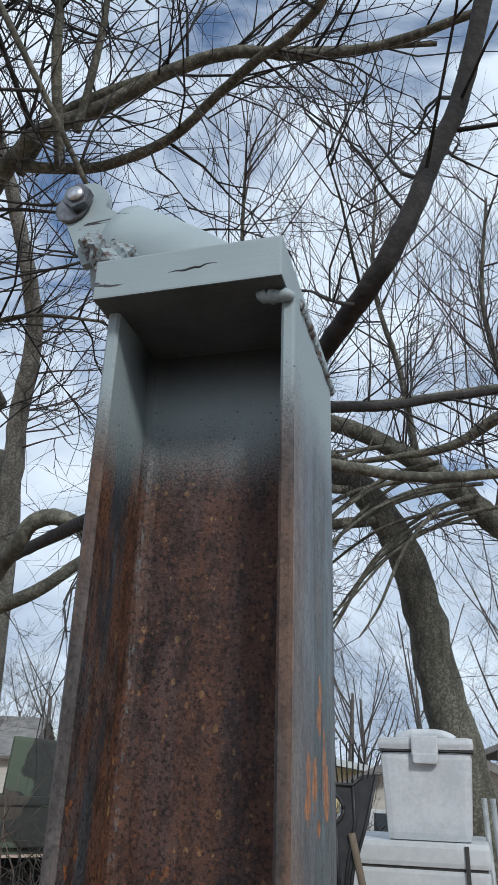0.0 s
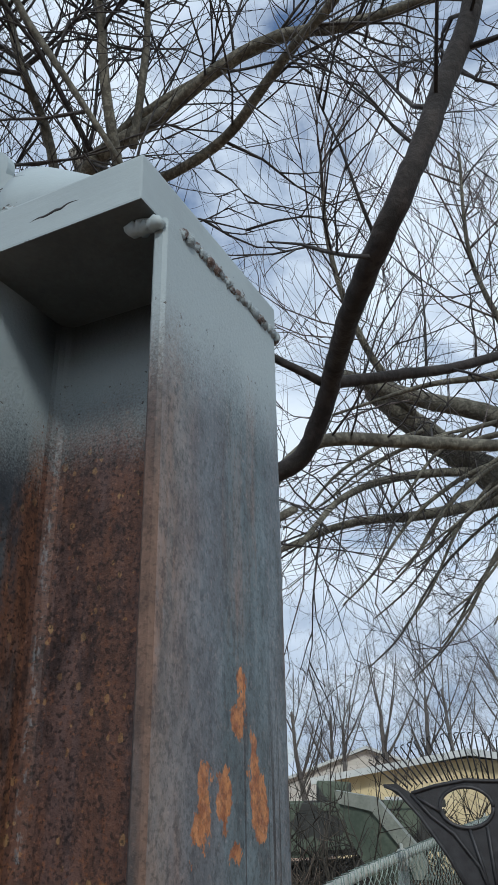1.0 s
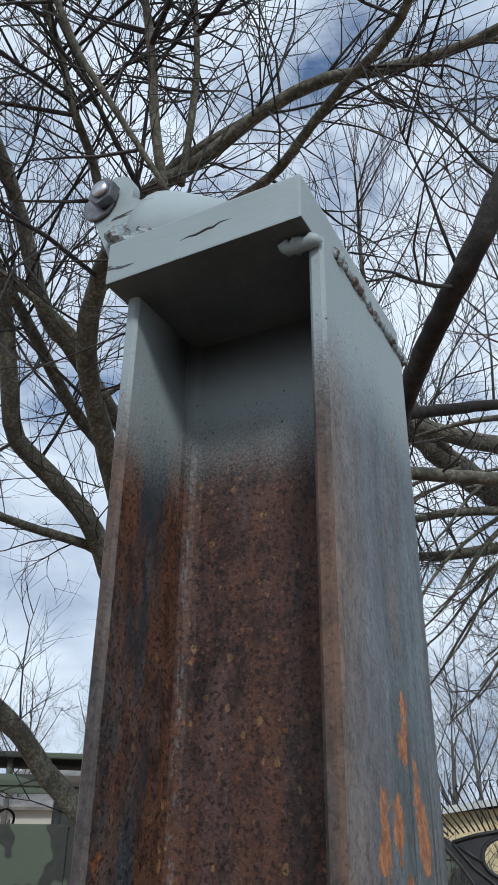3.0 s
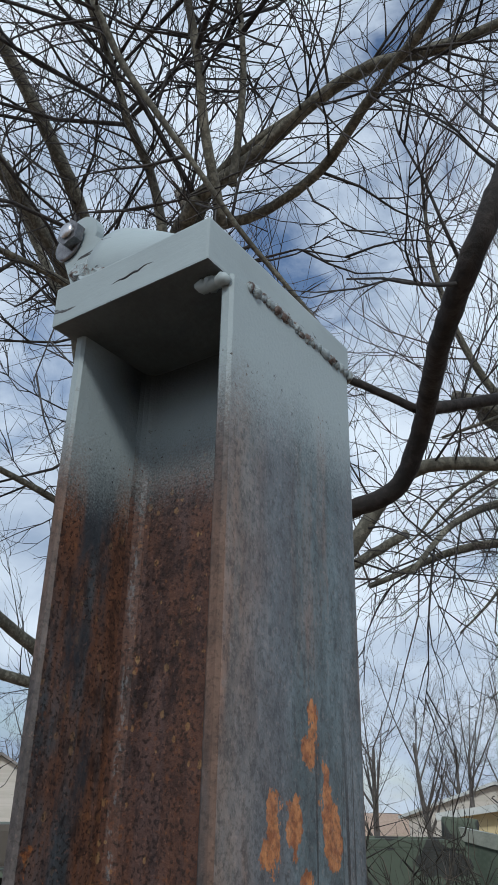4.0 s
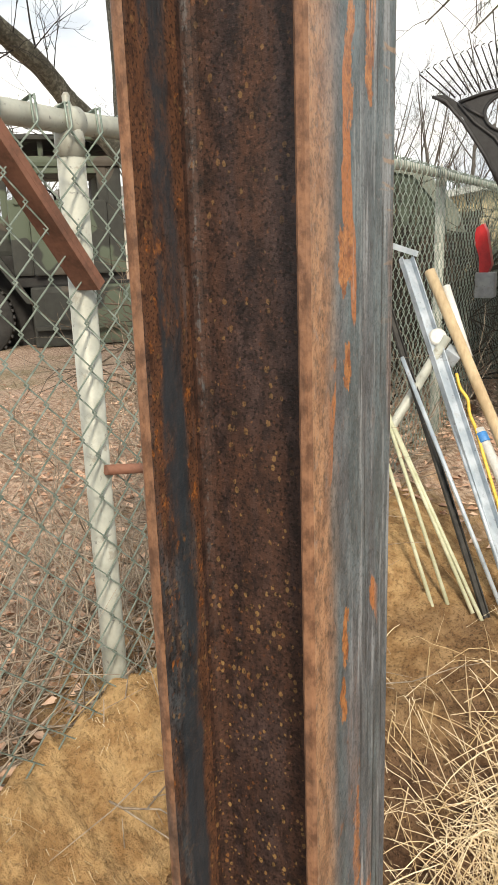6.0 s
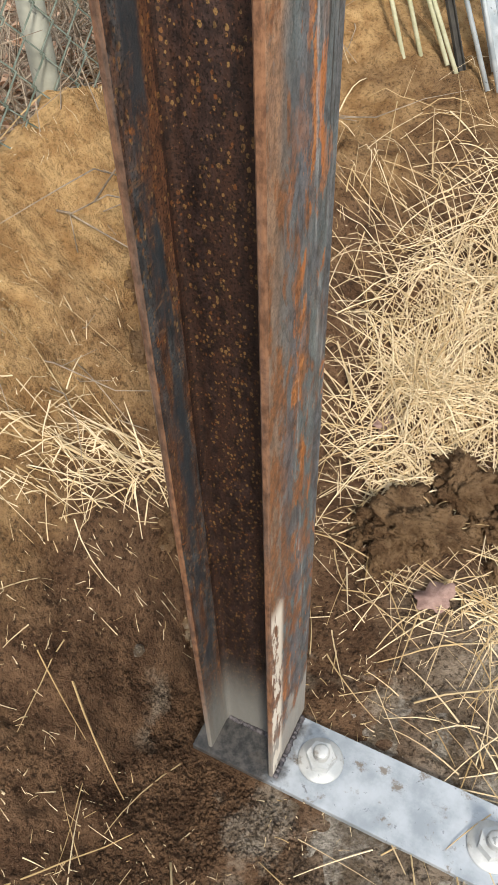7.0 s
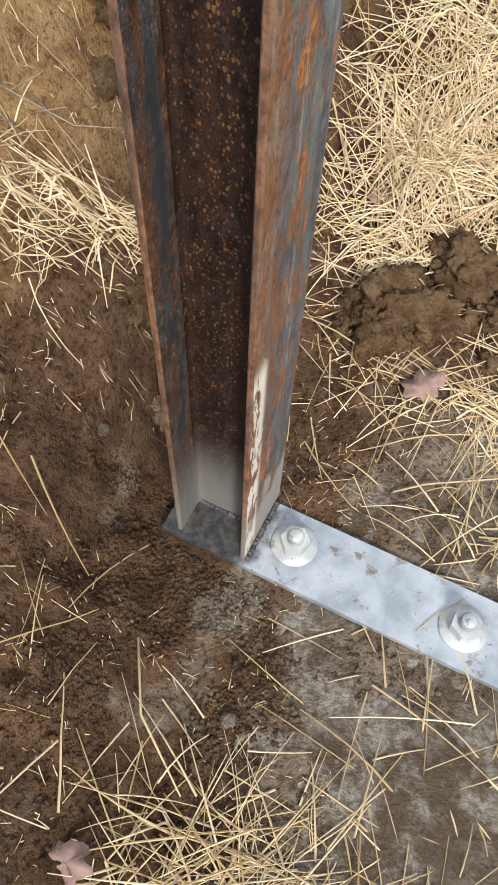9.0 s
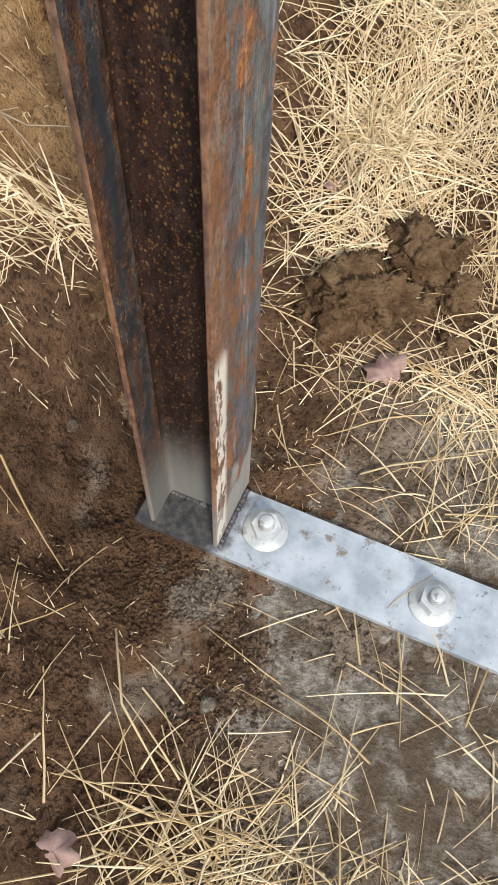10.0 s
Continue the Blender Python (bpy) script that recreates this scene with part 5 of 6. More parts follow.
rake_head()
RIBS = [[(-285, 192), (-235, 170), (-160, 80), (-70, -60), (0, -200)], [(-183, 158), (-120, 80), (-40, 15), (40, -100), (90, -255)], [(-183, 161), (-92, 188), (20, 208), (151, 202), (190, 236)],
        [(155, 200), (160, 60), (130, -90), (110, -255)], [(250, 246), (206, 60), (148, -123), (130, -255)], [(-165, 150), (-110, 112), (-80, 95)], [(20, 30), (50, -100), (80, -255)], [(85, 40), (90, -100), (98, -255)]]
for rib in RIBS:
    bm = bmesh.new()
    tube(bm, [RM @ Vector((x * 0.001, y * 0.001, 0.006)) for x, y in rib], 0.0065, 8)
    part("rib", bm, black_plastic, rake)
bm = bmesh.new()
tube(bm, [RM @ Vector((0.017 + 0.098 * math.cos(radians(a)), 0.109 + 0.075 * math.sin(radians(a)), 0.005)) for a in range(0, 361, 15)], 0.007, 8)
part("hole_rim", bm, black_plastic, rake)
for k in range(24):
    u = k / 23
    bx = -215 + 445 * u
    by = 178 + 30 * math.sin(math.pi * min(1, u * 1.05)) + 230 * max(0, u - 0.80)
    tx = -338 + 600 * u
    ty = 240 + 142 * math.sin(math.pi * (0.10 + 0.68 * u))
    bm = bmesh.new()
    hook = [(bx, by, 0), (bx + (tx - bx) * 0.5, by + (ty - by) * 0.5, 4), (tx, ty, 8), (tx + 7, ty + 6, 16), (tx + 14, ty + 5, 30)]
    tube(bm, [RM @ Vector((a * 0.001, b * 0.001, c * 0.001)) for a, b, c in hook], [0.0034, 0.003, 0.0026, 0.0024, 0.002], 6)
    part("tine", bm, black_plastic, rake)
bm = bmesh.new()
tube(bm, [RM @ Vector((0.145, 0.02, 0.012)), RM @ Vector((0.20, -0.25, 0.014)), RM @ Vector((0.33, -1.25, 0.03))], 0.0135, 12)
part("handle", bm, plain("grey weathered wood", (0.10, 0.075, 0.05), (0.18, 0.14, 0.10), 14, 0.8, 0, 0.2, 0.002, (1, 1, 0.15)), rake, "grey weathered wooden handle")

# ---- long things leaning against the fence ----
def leaning(name, label, category, pts, r, mat, square=False, group="things leaning on the fence"):
    bm = bmesh.new()
    p = [Vector(q) for q in pts]
    p[-1] = p[-1] + (p[-1] - p[-2]).normalized() * (0.28 if p[-1].z < 1.0 else 0.0)
    if square:
        d = (p[1] - p[0])
        m = Matrix.Translation(p[0]) @ d.to_track_quat("Z", "Y").to_matrix().to_4x4()
        w, t = r, 0.003
        h = w * 0.5
        prism(bm, [(-w, -h), (w, -h), (w, h), (w - t, h), (w - t, -h + t), (-w + t, -h + t), (-w + t, h), (-w, h)], 0, d.length, m)
    else:
        tube(bm, p, r, 12)
    return tagged(part(name, bm, mat), label, category, group)


channel_steel = galvanised("bluish galvanised channel", (0.30, 0.36, 0.42), (0.46, 0.52, 0.58), 0.25, 0.3)
pale_green = plain("pale green bamboo", (0.36, 0.37, 0.25), (0.50, 0.51, 0.38), 20, 0.6)
white_pvc = plain("dirty white pipe", (0.48, 0.48, 0.46), (0.64, 0.64, 0.62), 15, 0.4)
leaning("channel", "bluish galvanised steel channel leaning on the fence", "channel", [(-0.55, 1.91, 1.325), (-0.21, 1.64, 0.64)], 0.021, channel_steel, True)
leaning("channel", "short galvanised channel across the top of a longer one", "channel", [(-0.66, 1.89, 1.385), (-0.52, 1.93, 1.335)], 0.016, channel_steel, True)
leaning("wooden_pole", "pale round wooden pole leaning on the fence", "pole", [(-0.48, 1.92, 1.285), (-0.17, 1.73, 0.75)], 0.016, wood_handle)
leaning("plastic_pipe", "dirty white plastic pipe beside a wooden pole", "pipe", [(-0.43, 1.92, 1.24), (-0.34, 1.86, 1.04)], 0.013, white_pvc)
leaning("metal_strip", "black metal strip with a pale end", "strip", [(-0.62, 1.87, 1.27), (-0.30, 1.62, 0.63)], 0.010, dark_gap, True)
for a, b in (((-0.57, 1.73, 0.95), (-0.36, 1.60, 0.63)), ((-0.57, 1.70, 0.87), (-0.43, 1.58, 0.62)), ((-0.54, 1.72, 0.90), (-0.34, 1.60, 0.61)), ((-0.59, 1.75, 0.99), (-0.40, 1.6, 0.64))):
    leaning("garden_cane", "thin pale green garden cane leaning in a bundle", "cane", [a, b], 0.0055, pale_green, group="garden canes")
leaning("plastic_pipe", "white pipe wrapped with blue tape", "pipe", [(-0.28, 1.77, 0.85), (-0.12, 1.64, 0.62)], 0.015, white_pvc)
leaning("conduit", "grey metal conduit leaning across the channel", "pipe", [(-0.40, 1.84, 1.10), (-0.52, 1.70, 0.84)], 0.014, galv_pale)
leaning("conduit", "thin bright conduit beside the channel", "pipe", [(-0.50, 1.74, 1.05), (-0.24, 1.58, 0.60)], 0.006, channel_steel)
leaning("conduit", "thin bright conduit beside the channel", "pipe", [(-0.36, 1.74, 0.90), (-0.20, 1.60, 0.60)], 0.006, channel_steel)
bm = bmesh.new()
lathe(bm, [(0.0155, 0.0), (0.0165, 0.001), (0.0165, 0.028), (0.0155, 0.03)], 14, Matrix.Translation((-0.272, 1.763, 0.84)) @ Vector((0.16, -0.13, -0.23)).to_track_quat("Z", "Y").to_matrix().to_4x4())
tagged(part("tape", bm, plain("blue tape", (0.03, 0.16, 0.42), (0.05, 0.24, 0.55), 40, 0.5)), "band of blue tape round a white pipe", "tape")
clampo = thing("pipe_clamp", "white pipe clamp holding two pipes together", "clamp")
bm = bmesh.new()
lathe(bm, [(0.018, -0.03), (0.026, -0.026), (0.026, 0.026), (0.018, 0.03)], 16, Matrix.Translation((-0.43, 1.85, 1.09)) @ pose(0, 0, 0, 60, 30, 0))
part("sleeve", bm, white_pvc, clampo)
bm = bmesh.new()
box(bm, (-0.024, -0.02, -0.02), (0.024, 0.02, 0.02), 0.004, 0, Matrix.Translation((-0.385, 1.845, 1.045)) @ pose(0, 0, 0, 20, 35, 10))
part("jaw", bm, channel_steel, clampo)
bm = bmesh.new()
tube(bm, spline([(-0.36, 1.81, 1.0), (-0.345, 1.80, 0.96), (-0.32, 1.79, 0.93), (-0.31, 1.78, 0.89), (-0.285, 1.76, 0.85), (-0.25, 1.72, 0.78), (-0.22, 1.69, 0.72), (-0.17, 1.64, 0.62)], 5), 0.005, 8)
tagged(part("rope", bm, plain("yellow rope", (0.55, 0.36, 0.05), (0.70, 0.50, 0.10), 90, 0.6)), "yellow rope looped down the channel", "rope")
red_box = thing("red_tool", "red plastic-bodied tool hanging on the fence", "tool")
bm = bmesh.new()
prism(bm, [(-0.035, 0.12), (0.0, 0.14), (0.02, 0.10), (0.035, 0.02), (0.05, -0.06), (0.03, -0.11), (-0.01, -0.10), (-0.015, -0.02), (-0.04, 0.05)], -0.025, 0.025, Matrix.Translation((-0.735, 3.70, 1.295)) @ pose(0, 0, 0, 90))
part("body", bm, plain("red plastic", (0.35, 0.012, 0.018), (0.55, 0.025, 0.03), 20, 0.4), red_box)
bm = bmesh.new()
box(bm, (-0.05, -0.03, -0.11), (0.05, 0.03, 0.02), 0.008, 0, Matrix.Translation((-0.715, 3.70, 1.175)))
part("foot", bm, grey_pipe, red_box)

# ---- barrow beyond the fence ----
green_metal = plain("dull green painted metal", (0.045, 0.065, 0.045), (0.085, 0.11, 0.08), 6, 0.6)
barrow = thing("wheelbarrow", "green metal wheelbarrow tray tipped on its side", "wheelbarrow", at=(-1.28, 4.42, 1.45))
bm = bmesh.new()
prism(bm, [(-0.26, 0.40), (-0.02, 0.36), (0.20, 0.10), (0.26, -0.05), (0.16, -0.05), (0.12, 0.08), (-0.05, 0.29), (-0.24, 0.33)], -0.05, 0.05, pose(0, 0, 0, 90, 0, 8))
part("rim", bm, plain("pale worn green paint", (0.16, 0.18, 0.15), (0.26, 0.28, 0.24), 9, 0.6), barrow)
bm = bmesh.new()
prism(bm, [(-0.24, 0.33), (-0.05, 0.29), (0.12, 0.08), (0.16, -0.05), (-0.05, -0.08), (-0.16, 0.1)], 0.0, 0.03, pose(0, 0, 0, 90, 0, 8))
part("tray", bm, green_metal, barrow)
for sx in (-0.1, 0.1):
    bm = bmesh.new()
    tube(bm, [(sx, 0.05, -0.05), (sx * 1.4, 0.1, -1.15)], 0.016, 8)
    part("leg", bm, green_metal, barrow)

# ---- truck parked in the yard ----
def camo():
    k = Nodes("faded camouflage paint", 0.75)
    a = k.noise(1.9, 2, 0.4, shift=3.0)
    col = k.mix(k.step(a, 0.47, 0.49), (0.068, 0.092, 0.062), (0.012, 0.013, 0.013))
    col = k.mix(k.step(k.noise(1.5, 2, 0.4, shift=8.0), 0.66, 0.675), col, (0.06, 0.046, 0.036))
    col = k.mix(k.math("MULTIPLY", k.noise(14, 5), 0.3), col, (0.12, 0.13, 0.11))
    k.bump(k.noise(60, 3), 0.2, 0.003)
    return k.done(col)


camo_mat = camo()
tyre_mat = plain("dusty tyre rubber", (0.014, 0.014, 0.014), (0.034, 0.033, 0.032), 12, 0.85, 0, 0.4)
dark_glass = Nodes("window glass", 0.08).done((0.05, 0.06, 0.07))
# black of the truck's metal, also standing in for shade under it
black_metal_shade = plain("black shade metal", (0.012, 0.012, 0.013), (0.03, 0.03, 0.03), 10, 0.8)
truck = thing("truck", "old army truck in faded green camouflage, parked on leaves", "truck")
truck.matrix_world = pose(-6.56, 5.38, 0.205, 0, 0, 46) @ Matrix.Diagonal((1.1, 1, 0.95, 1))


def tbox(name, lo, hi, bevel=0.02, mat=None, parent=None, m=None, label=""):
    bm = bmesh.new()
    box(bm, lo, hi, bevel, 0, m)
    return part(name, bm, mat or camo_mat, parent or truck, label)


tbox("hood", (-0.55, 0.55, 1.15), (0.48, 1.75, 1.60), 0.07)
tbox("grille", (-0.62, 0.60, 0.85), (-0.55, 1.70, 1.5), 0.02)
bm = bmesh.new()
prism(bm, [(-0.62, 0.98), (-0.52, 1.05), (-0.34, 1.19), (0.32, 1.19), (0.50, 0.86), (0.62, 0.62), (0.55, 0.62), (0.42, 0.86), (0.28, 1.12), (-0.32, 1.12), (-0.50, 1.0)], -0.52, 0.0, pose(0, 0, 0, 90))
part("fender", bm, camo_mat, truck)
# solid black block stands in for the shaded void inside the arch
tbox("engine_bay", (-0.45, 0.50, 0.55), (0.50, 1.70, 1.16), 0.01, black_metal_shade)
tbox("door", (0.66, 0.02, 0.93), (1.42, 0.08, 1.76), 0.02)
tbox("cab_back", (1.42, 0.04, 0.93), (1.58, 2.0, 2.12), 0.03)
tbox("cowl", (0.46, 0.06, 0.93), (0.66, 2.0, 1.78), 0.03)
tbox("cab_floor", (0.46, 0.10, 0.80), (1.58, 2.0, 0.93), 0.02, black_metal_shade)
tbox("roof", (0.50, 0.0, 2.12), (1.62, 2.04, 2.24), 0.05)
tbox("visor_rack", (0.48, -0.05, 2.40), (1.75, 2.0, 2.46), 0.02)
for x in (0.8, 1.5):
    tbox("rack_leg", (x, 0.05, 2.22), (x + 0.05, 0.10, 2.42), 0.006)
tbox("screen_post", (0.52, 0.03, 1.72), (0.62, 0.09, 2.15), 0.02)
tbox("rear_post", (1.34, 0.03, 1.72), (1.44, 0.09, 2.15), 0.02)
tbox("window_header", (0.60, 0.03, 2.05), (1.36, 0.09, 2.13), 0.015)
tbox("far_post", (0.52, 1.90, 1.72), (0.62, 1.98, 2.15), 0.02)
tbox("exhaust_stack", (0.40, 0.30, 1.5), (0.47, 0.37, 2.02), 0.02)
SQ = Matrix.Diagonal((0.79, 1, 0.916, 1))
rim_mat = plain("dusty green rim", (0.018, 0.020, 0.017), (0.045, 0.048, 0.041), 9, 0.8)
for w_at in ((0.0, 0.03), (3.55, 0.03), (4.85, 0.03)):
    bm = bmesh.new()
    prof = [(0.26, -0.12), (0.40, -0.145), (0.49, -0.14), (0.52, -0.11), (0.525, 0.0), (0.52, 0.11), (0.49, 0.14), (0.40, 0.145), (0.26, 0.12)]
    lathe(bm, prof, 44, Matrix.Translation((w_at[0], w_at[1] + 0.15, 0.458)) @ SQ @ pose(0, 0, 0, 90))
    tyre = part("tyre", bm, tyre_mat, truck)
    bm = bmesh.new()
    for k in range(40):
        a = 2 * math.pi * k / 40
        for s in (-1, 1):
            box(bm, (-0.018, -0.062, -0.012), (0.018, 0.062, 0.016), 0, 0, Matrix.Translation((w_at[0], w_at[1] + 0.15, 0.458)) @ SQ @ pose(0, 0, 0, 0, math.degrees(a) + 4.5 * (s > 0), 0) @ Matrix.Translation((0, 0.068 * s, 0.524)) @ pose(0, 0, 0, 0, 0, 18 * s))
    part("tread", bm, tyre_mat, tyre)
    bm = bmesh.new()
    lathe(bm, [(0.285, 0.118), (0.275, 0.132), (0.255, 0.128), (0.235, 0.121), (0.150, 0.124), (0.135, 0.150), (0.090, 0.165), (0.060, 0.195), (0.01, 0.2)], 28, Matrix.Translation((w_at[0], w_at[1] + 0.15, 0.458)) @ SQ @ pose(0, 0, 0, 90))
    part("rim", bm, rim_mat, tyre)
    # black discs on the rim stand in for its shaded holes
    for k in range(6):
        bm = bmesh.new()
        lathe(bm, [(0.028, 0.1215), (0.028, 0.1245)], 10, Matrix.Translation((w_at[0], w_at[1] + 0.15, 0.458)) @ SQ @ pose(0, 0, 0, 90) @ pose(0.195 * math.cos(k * math.pi / 3), 0.195 * math.sin(k * math.pi / 3), 0))
        part("rim_hole", bm, black_metal_shade, tyre)
tbox("tank", (0.72, 0.02, 0.36), (1.28, 0.5, 0.78), 0.05)
tbox("tool_box", (0.60, 0.03, 0.10), (1.62, 0.5, 0.80), 0.03)
# added black panel behind the front wheel, painting in the arch's shade
tbox("arch_shade_panel", (-0.60, 0.42, 0.06), (0.60, 0.50, 1.0), 0.01, black_metal_shade)
tbox("step", (0.62, -0.06, 0.30), (1.5, 0.02, 0.35), 0.01)
tbox("chassis", (-0.5, 0.5, 0.55), (5.6, 1.5, 0.78), 0.02, black_metal_shade)
tbox("bed_side", (1.85, 0.0, 1.02), (5.7, 0.06, 1.42), 0.015)
tbox("bed_rail", (1.85, -0.03, 1.44), (5.7, 0.06, 1.53), 0.015)
tbox("bed_floor", (1.85, 0.06, 0.95), (5.7, 2.0, 1.02), 0.01)
tbox("bed_front", (1.85, 0.0, 1.02), (1.93, 2.0, 2.30), 0.03)
tbox("bed_tail", (5.62, 0.06, 1.02), (5.70, 2.0, 1.5), 0.02)
tbox("bed_far_side", (1.93, 1.94, 1.02), (5.62, 2.0, 1.5), 0.02)
tbox("folded_seat", (2.5, 0.10, 1.53), (2.98, 0.18, 2.35), 0.04, None, None, pose(0, 0, 0, -3, 4, 0))
tbox("folded_seat", (4.15, 0.10, 1.53), (4.55, 0.18, 2.08), 0.04, None, None, pose(0, 0, 0, -3, 4, 0))
for x in (2.0, 3.2, 4.4, 5.5):
    tbox("bed_post", (x, -0.02, 1.02), (x + 0.08, 0.03, 1.46), 0.01)
bm = bmesh.new()
tube(bm, [(0.86 + 0.17 * math.cos(radians(a)) * 0.5, 0.45 + 0.17 * math.cos(radians(a)) * 0.2, 1.80 + 0.17 * math.sin(radians(a)) * 0.6) for a in range(0, 361, 20)], 0.012, 6)
part("steering_wheel", bm, black_metal_shade, truck)

# ---- houses beyond ----
siding = plain("cream siding", (0.40, 0.385, 0.34), (0.48, 0.46, 0.42), 1.5, 0.8, 0, 0.05, 0.01, (0.2, 0.2, 6))
roof_grey = plain("grey shingle roof", (0.13, 0.125, 0.12), (0.22, 0.21, 0.20), 2.0, 0.9, 0, 0.2, 0.02)
roof_pale = plain("pale metal roof", (0.38, 0.41, 0.40), (0.48, 0.51, 0.50), 1.0, 0.6, 0, 0.05, 0.02)
straw_wall = plain("ochre painted wall", (0.50, 0.42, 0.24), (0.60, 0.52, 0.33), 0.8, 0.85)


def house(x, y, turn, w_, d_, wall_h, ridge, wall_mat, roof_mat, label, windows=2):
    h = thing("house", label, "house", "houses beyond the yard", (x, y, 0.17))
    h.rotation_euler = (0, 0, radians(turn))
    bm = bmesh.new()
    prism(bm, [(-w_ / 2, 0), (w_ / 2, 0), (w_ / 2, wall_h), (0, ridge - 0.1), (-w_ / 2, wall_h)], -d_ / 2, d_ / 2, pose(0, 0, 0, 90))
    wall = part("wall", bm, wall_mat, h)
    for s in (-1, 1):
        bm = bmesh.new()
        run, rise = w_ / 2 + 0.4, ridge - wall_h
        ang = math.atan2(rise, w_ / 2)
        box(bm, (0, -d_ / 2 - 0.3, -0.06), (run / math.cos(ang), d_ / 2 + 0.3, 0.06), 0, 0, Matrix.Translation((0, 0, ridge)) @ (pose(0, 0, 0, 0, math.degrees(ang), 0) if s > 0 else pose(0, 0, 0, 0, math.degrees(ang), 180) ))
        part("roof", bm, roof_mat, h)
    for k in range(windows):
        bm = bmesh.new()
        cx = (-0.22 + 0.44 * k) * w_
        box(bm, (cx - 0.5, -d_ / 2 - 0.05, wall_h * 0.35), (cx + 0.5, -d_ / 2 - 0.004, wall_h * 0.8), 0.02)
        win = part("window", bm, white_enamel, h)
        bm = bmesh.new()
        box(bm, (cx - 0.42, -d_ / 2 - 0.06, wall_h * 0.38), (cx + 0.42, -d_ / 2 - 0.052, wall_h * 0.77))
        part("pane", bm, dark_glass, win)


house(-35.0, 28.0, 50, 6.0, 8, 2.2, 3.9, siding, roof_grey, "cream house with a grey gable roof, far across the yards", 0)
house(-12.2, 37.0, 20, 7, 8, 1.7, 2.9, siding, roof_pale, "pale house with a light metal roof, far off", 0)
house(-3.4, 17.5, 12, 5.2, 4.0, 1.75, 2.15, straw_wall, roof_pale, "low ochre outbuilding beyond the yard")
house(-0.3, 15.0, 0, 2.8, 5, 1.7, 2.3, siding, roof_grey, "small pale shed with a grey roof")
house(-22, 30, 110, 8, 9, 2.3, 3.8, siding, roof_grey, "cream house half hidden by bare trees")
house(6.5, 22, -20, 9, 9, 2.5, 4.2, siding, roof_grey, "pale house behind the leaning tree")

# ---- fallen leaves and brush beyond the fence ----
def leaf_material():
    k = Nodes("dry fallen leaf", 0.8)
    r = k.island()
    return k.done(k.mix(r, (0.30, 0.17, 0.11), k.mix(k.noise(3, 2), (0.70, 0.54, 0.42), (0.52, 0.31, 0.22))))


leaf_mat = leaf_material()
lv, lf, rnd = [], [], random.Random(21)
for k in range(9000):
    x, y = -0.72 - abs(rnd.gauss(0, 1.3)), rnd.uniform(-0.3, 5.0)
    if k % 4 == 0:
        x, y = rnd.uniform(-2.0, 0.6), rnd.uniform(1.9, 5.0)
    r, a, z = rnd.uniform(0.009, 0.027), rnd.uniform(0, 6.28), height(x, y) + 0.004
    tilt = rnd.uniform(-0.5, 0.5)
    ca, sa = math.cos(a) * r, math.sin(a) * r
    b = len(lv)
    lift1, lift2 = rnd.uniform(0.0, 0.018), rnd.uniform(0.0, 0.018)
    lv += [(x - ca, y - sa, z), (x + sa * 0.6, y - ca * 0.6, z + lift1), (x + ca, y + sa, z + 0.006), (x - sa * 0.6, y + ca * 0.6, z + lift2), (x, y, z + 0.001)]
    lf += [(b, b + 1, b + 4), (b + 1, b + 2, b + 4), (b + 2, b + 3, b + 4), (b + 3, b, b + 4)]
me = bpy.data.meshes.new("fallen_leaves")
me.from_pydata(lv, [], lf)
me.materials.append(leaf_mat)
tagged(new("fallen_leaves", me), "reddish-brown fallen leaves carpeting the yard", "leaves", kind="stuff")
brush, rnd = Wood(), random.Random(33)
for k in range(900):
    x, y = -0.75 - abs(rnd.gauss(0, 0.9)), rnd.uniform(0.0, 4.2)
    if k % 2:
        x, y = -0.70 - abs(rnd.gauss(0, 0.45)), rnd.uniform(0.0, 2.4)
    if k % 5 == 0:
        x, y = rnd.gauss(-1.35, 0.35), rnd.gauss(4.0, 0.35)
    p = Vector((x, y, height(x, y)))
    shoot(brush, p, Vector((rnd.gauss(0, 1), rnd.gauss(0, 1), rnd.uniform(0.0, 0.9))), rnd.uniform(0.25, 0.65), 0.003, 1, rnd, 0.02, 0.3)
tagged(brush.made("brush", plain("dry brown stems", (0.17, 0.135, 0.105), (0.40, 0.33, 0.26), 20, 0.9)), "tangle of dry brown stems and fallen twigs", "brush", kind="stuff")

# ---- dark shrubs and a heap of cut stems behind the rake ----
shrub_mat = plain("dark bare stems", (0.022, 0.020, 0.016), (0.060, 0.052, 0.040), 12, 0.9)
dry_mat = plain("dry brown shrub stems", (0.055, 0.042, 0.032), (0.15, 0.115, 0.085), 12, 0.9)
for n, (x, y, tall) in enumerate(((-1.55, 5.7, 1.35), (-1.05, 5.5, 1.45), (-0.62, 5.9, 1.40), (-1.9, 4.9, 1.30), (-1.75, 4.3, 1.35), (-1.6, 3.7, 1.25), (-1.95, 3.4, 1.10))):
    rnd, bush = random.Random(500 + n), Wood()
    for k in range(70):
        a, out = rnd.uniform(0, 6.28), abs(rnd.gauss(0, 0.28))
        p = Vector((math.cos(a) * out, math.sin(a) * out, height(x, y) - 0.05))
        shoot(bush, p, Vector((rnd.gauss(0, 0.5), rnd.gauss(0, 0.5), 1.0)), tall * rnd.uniform(0.5, 0.95), 0.011, 2, rnd, 0.04, 0.3)
    ob = tagged(bush.made("shrub", dry_mat if n in (4, 6, 7) else shrub_mat), "dense dark bare shrub growing behind the fence", "shrub", "shrubs behind the fence")
    ob.location = (x, y, 0)

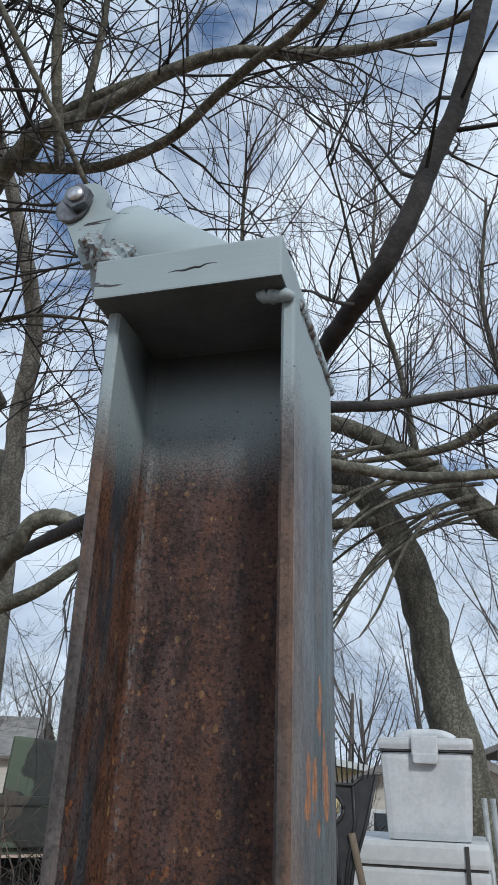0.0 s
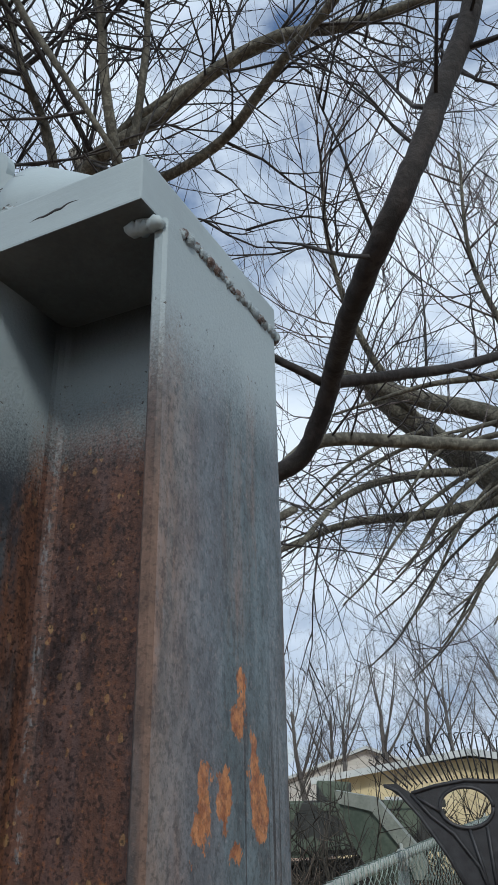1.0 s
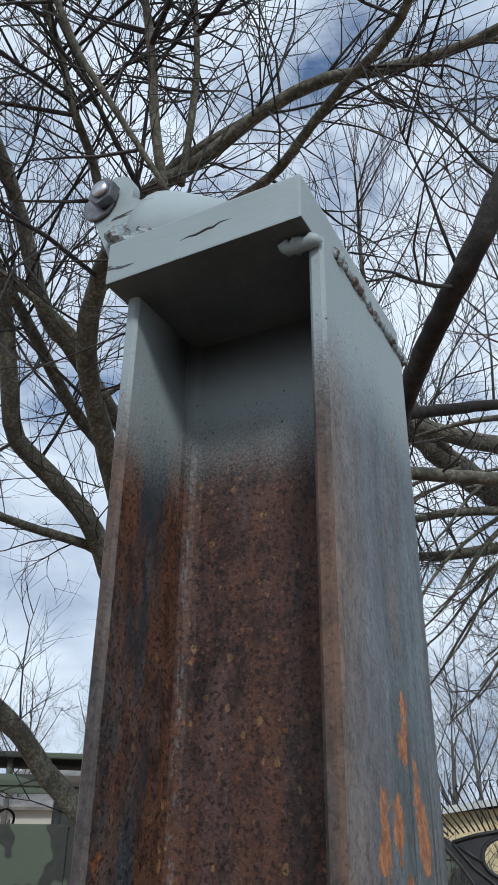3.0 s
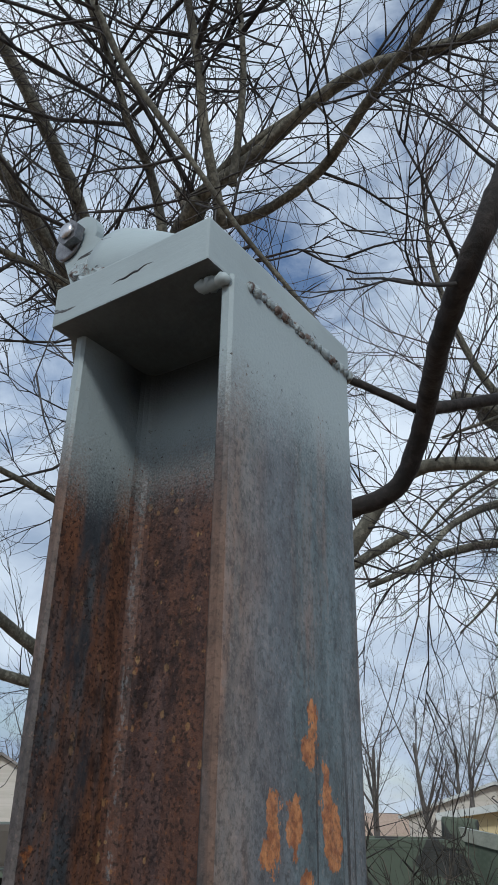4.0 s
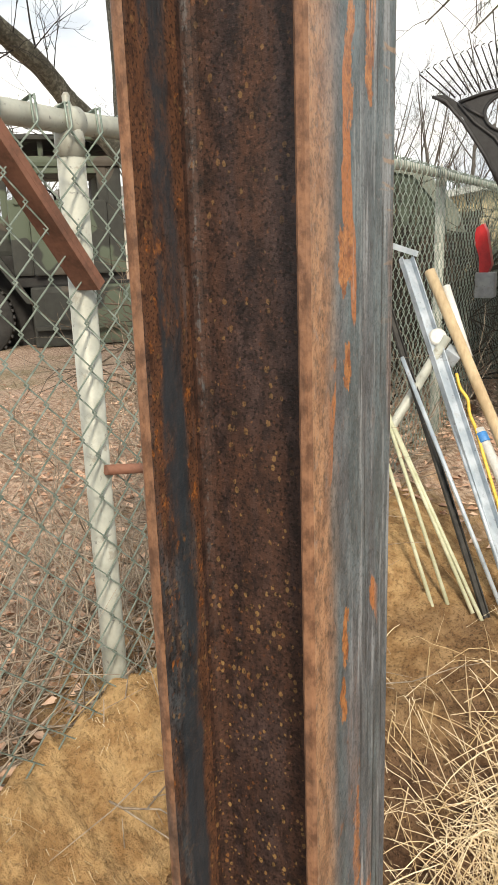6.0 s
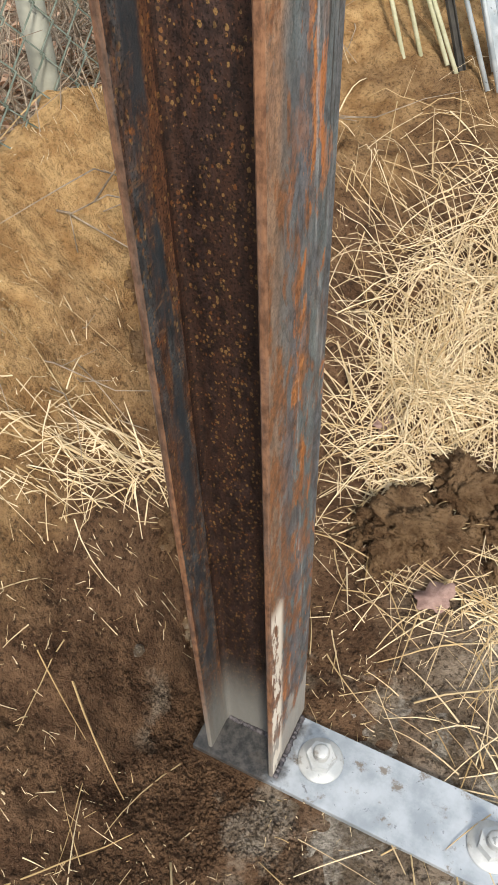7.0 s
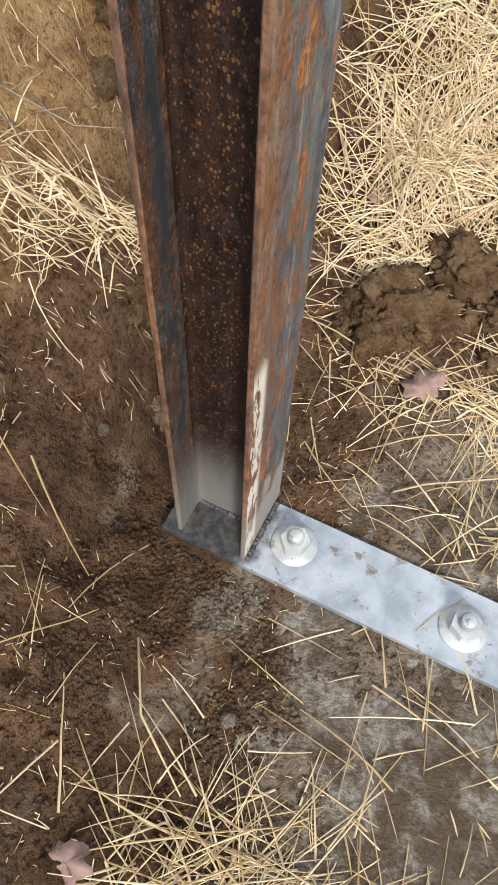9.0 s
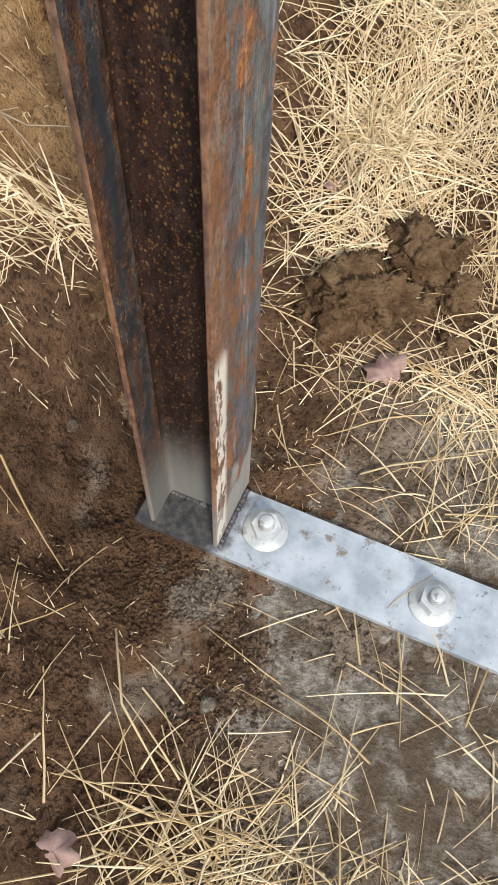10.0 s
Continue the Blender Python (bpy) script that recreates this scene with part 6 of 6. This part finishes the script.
# ---- leaves and a stick in the hole ----
mauve = plain("mauve-brown dead leaf", (0.20, 0.125, 0.115), (0.31, 0.21, 0.19), 60, 0.85, 0, 0.4, 0.002)


def big_leaf(x, y, size, turn, seed):
    rnd = random.Random(seed)
    bm = bmesh.new()
    ring = []
    for i in range(30):
        a = 2 * math.pi * i / 30
        r = size * (0.74 + 0.26 * abs(math.cos(2.5 * a)) ** 0.7) * rnd.uniform(0.88, 1.08)
        ring.append(bm.verts.new((r * math.cos(a), r * math.sin(a) * 0.72, 0.009 * math.sin(2 * a + seed) + 0.004 * math.sin(5 * a) + 0.009)))
    mid = bm.verts.new((0, 0, 0.004))
    for i in range(30):
        bm.faces.new((mid, ring[i], ring[(i + 1) % 30]))
    ob = part("dead_leaf", bm, mauve, None, "", True)
    sol = ob.modifiers.new("thick", "SOLIDIFY")
    sol.thickness = 0.0006
    ob.matrix_world = pose(x, y, height(x, y) + 0.006, 8, -6, turn)
    tagged(ob, "curled mauve-brown dead leaf lying among straw", "leaf", "dead leaves")


big_leaf(0.175, 0.305, 0.038, 40, 1)
big_leaf(0.045, -0.475, 0.034, 10, 2)
big_leaf(-0.02, 0.60, 0.03, 80, 3)
for pts, r in (([(-0.43, 0.05), (-0.33, 0.115), (-0.25, 0.17)], 0.0022), ([(-0.02, -0.22), (0.03, -0.30), (0.12, -0.36)], 0.0018), ([(0.20, 0.14), (0.24, 0.17), (0.36, 0.24)], 0.0016)):
    bm = bmesh.new()
    tube(bm, [(x, y, height(x, y) + 0.006 + 0.004 * i) for i, (x, y) in enumerate(pts)], [r, r, r * 0.6], 7)
    tagged(part("straw_stalk", bm, straw_mat), "thick single straw stalk lying on the soil", "straw", "single stalks")
for x, y, r in ((0.155, 0.19, 0.007), (0.15, 0.175, 0.004), (0.085, -0.115, 0.006), (0.13, -0.255, 0.013), (-0.19, -0.01, 0.011), (0.35, 0.2, 0.005), (0.2, -0.17, 0.004)):
    ob = part("pebble", clod_mesh("pebble", r, x * 50, 0.4), concrete_mat, None, "", True)
    ob.location = (x, y, max(height(x, y), -0.0125) + r * 0.35)
    tagged(ob, "small grey pebble on the soil", "pebble", "pebbles")
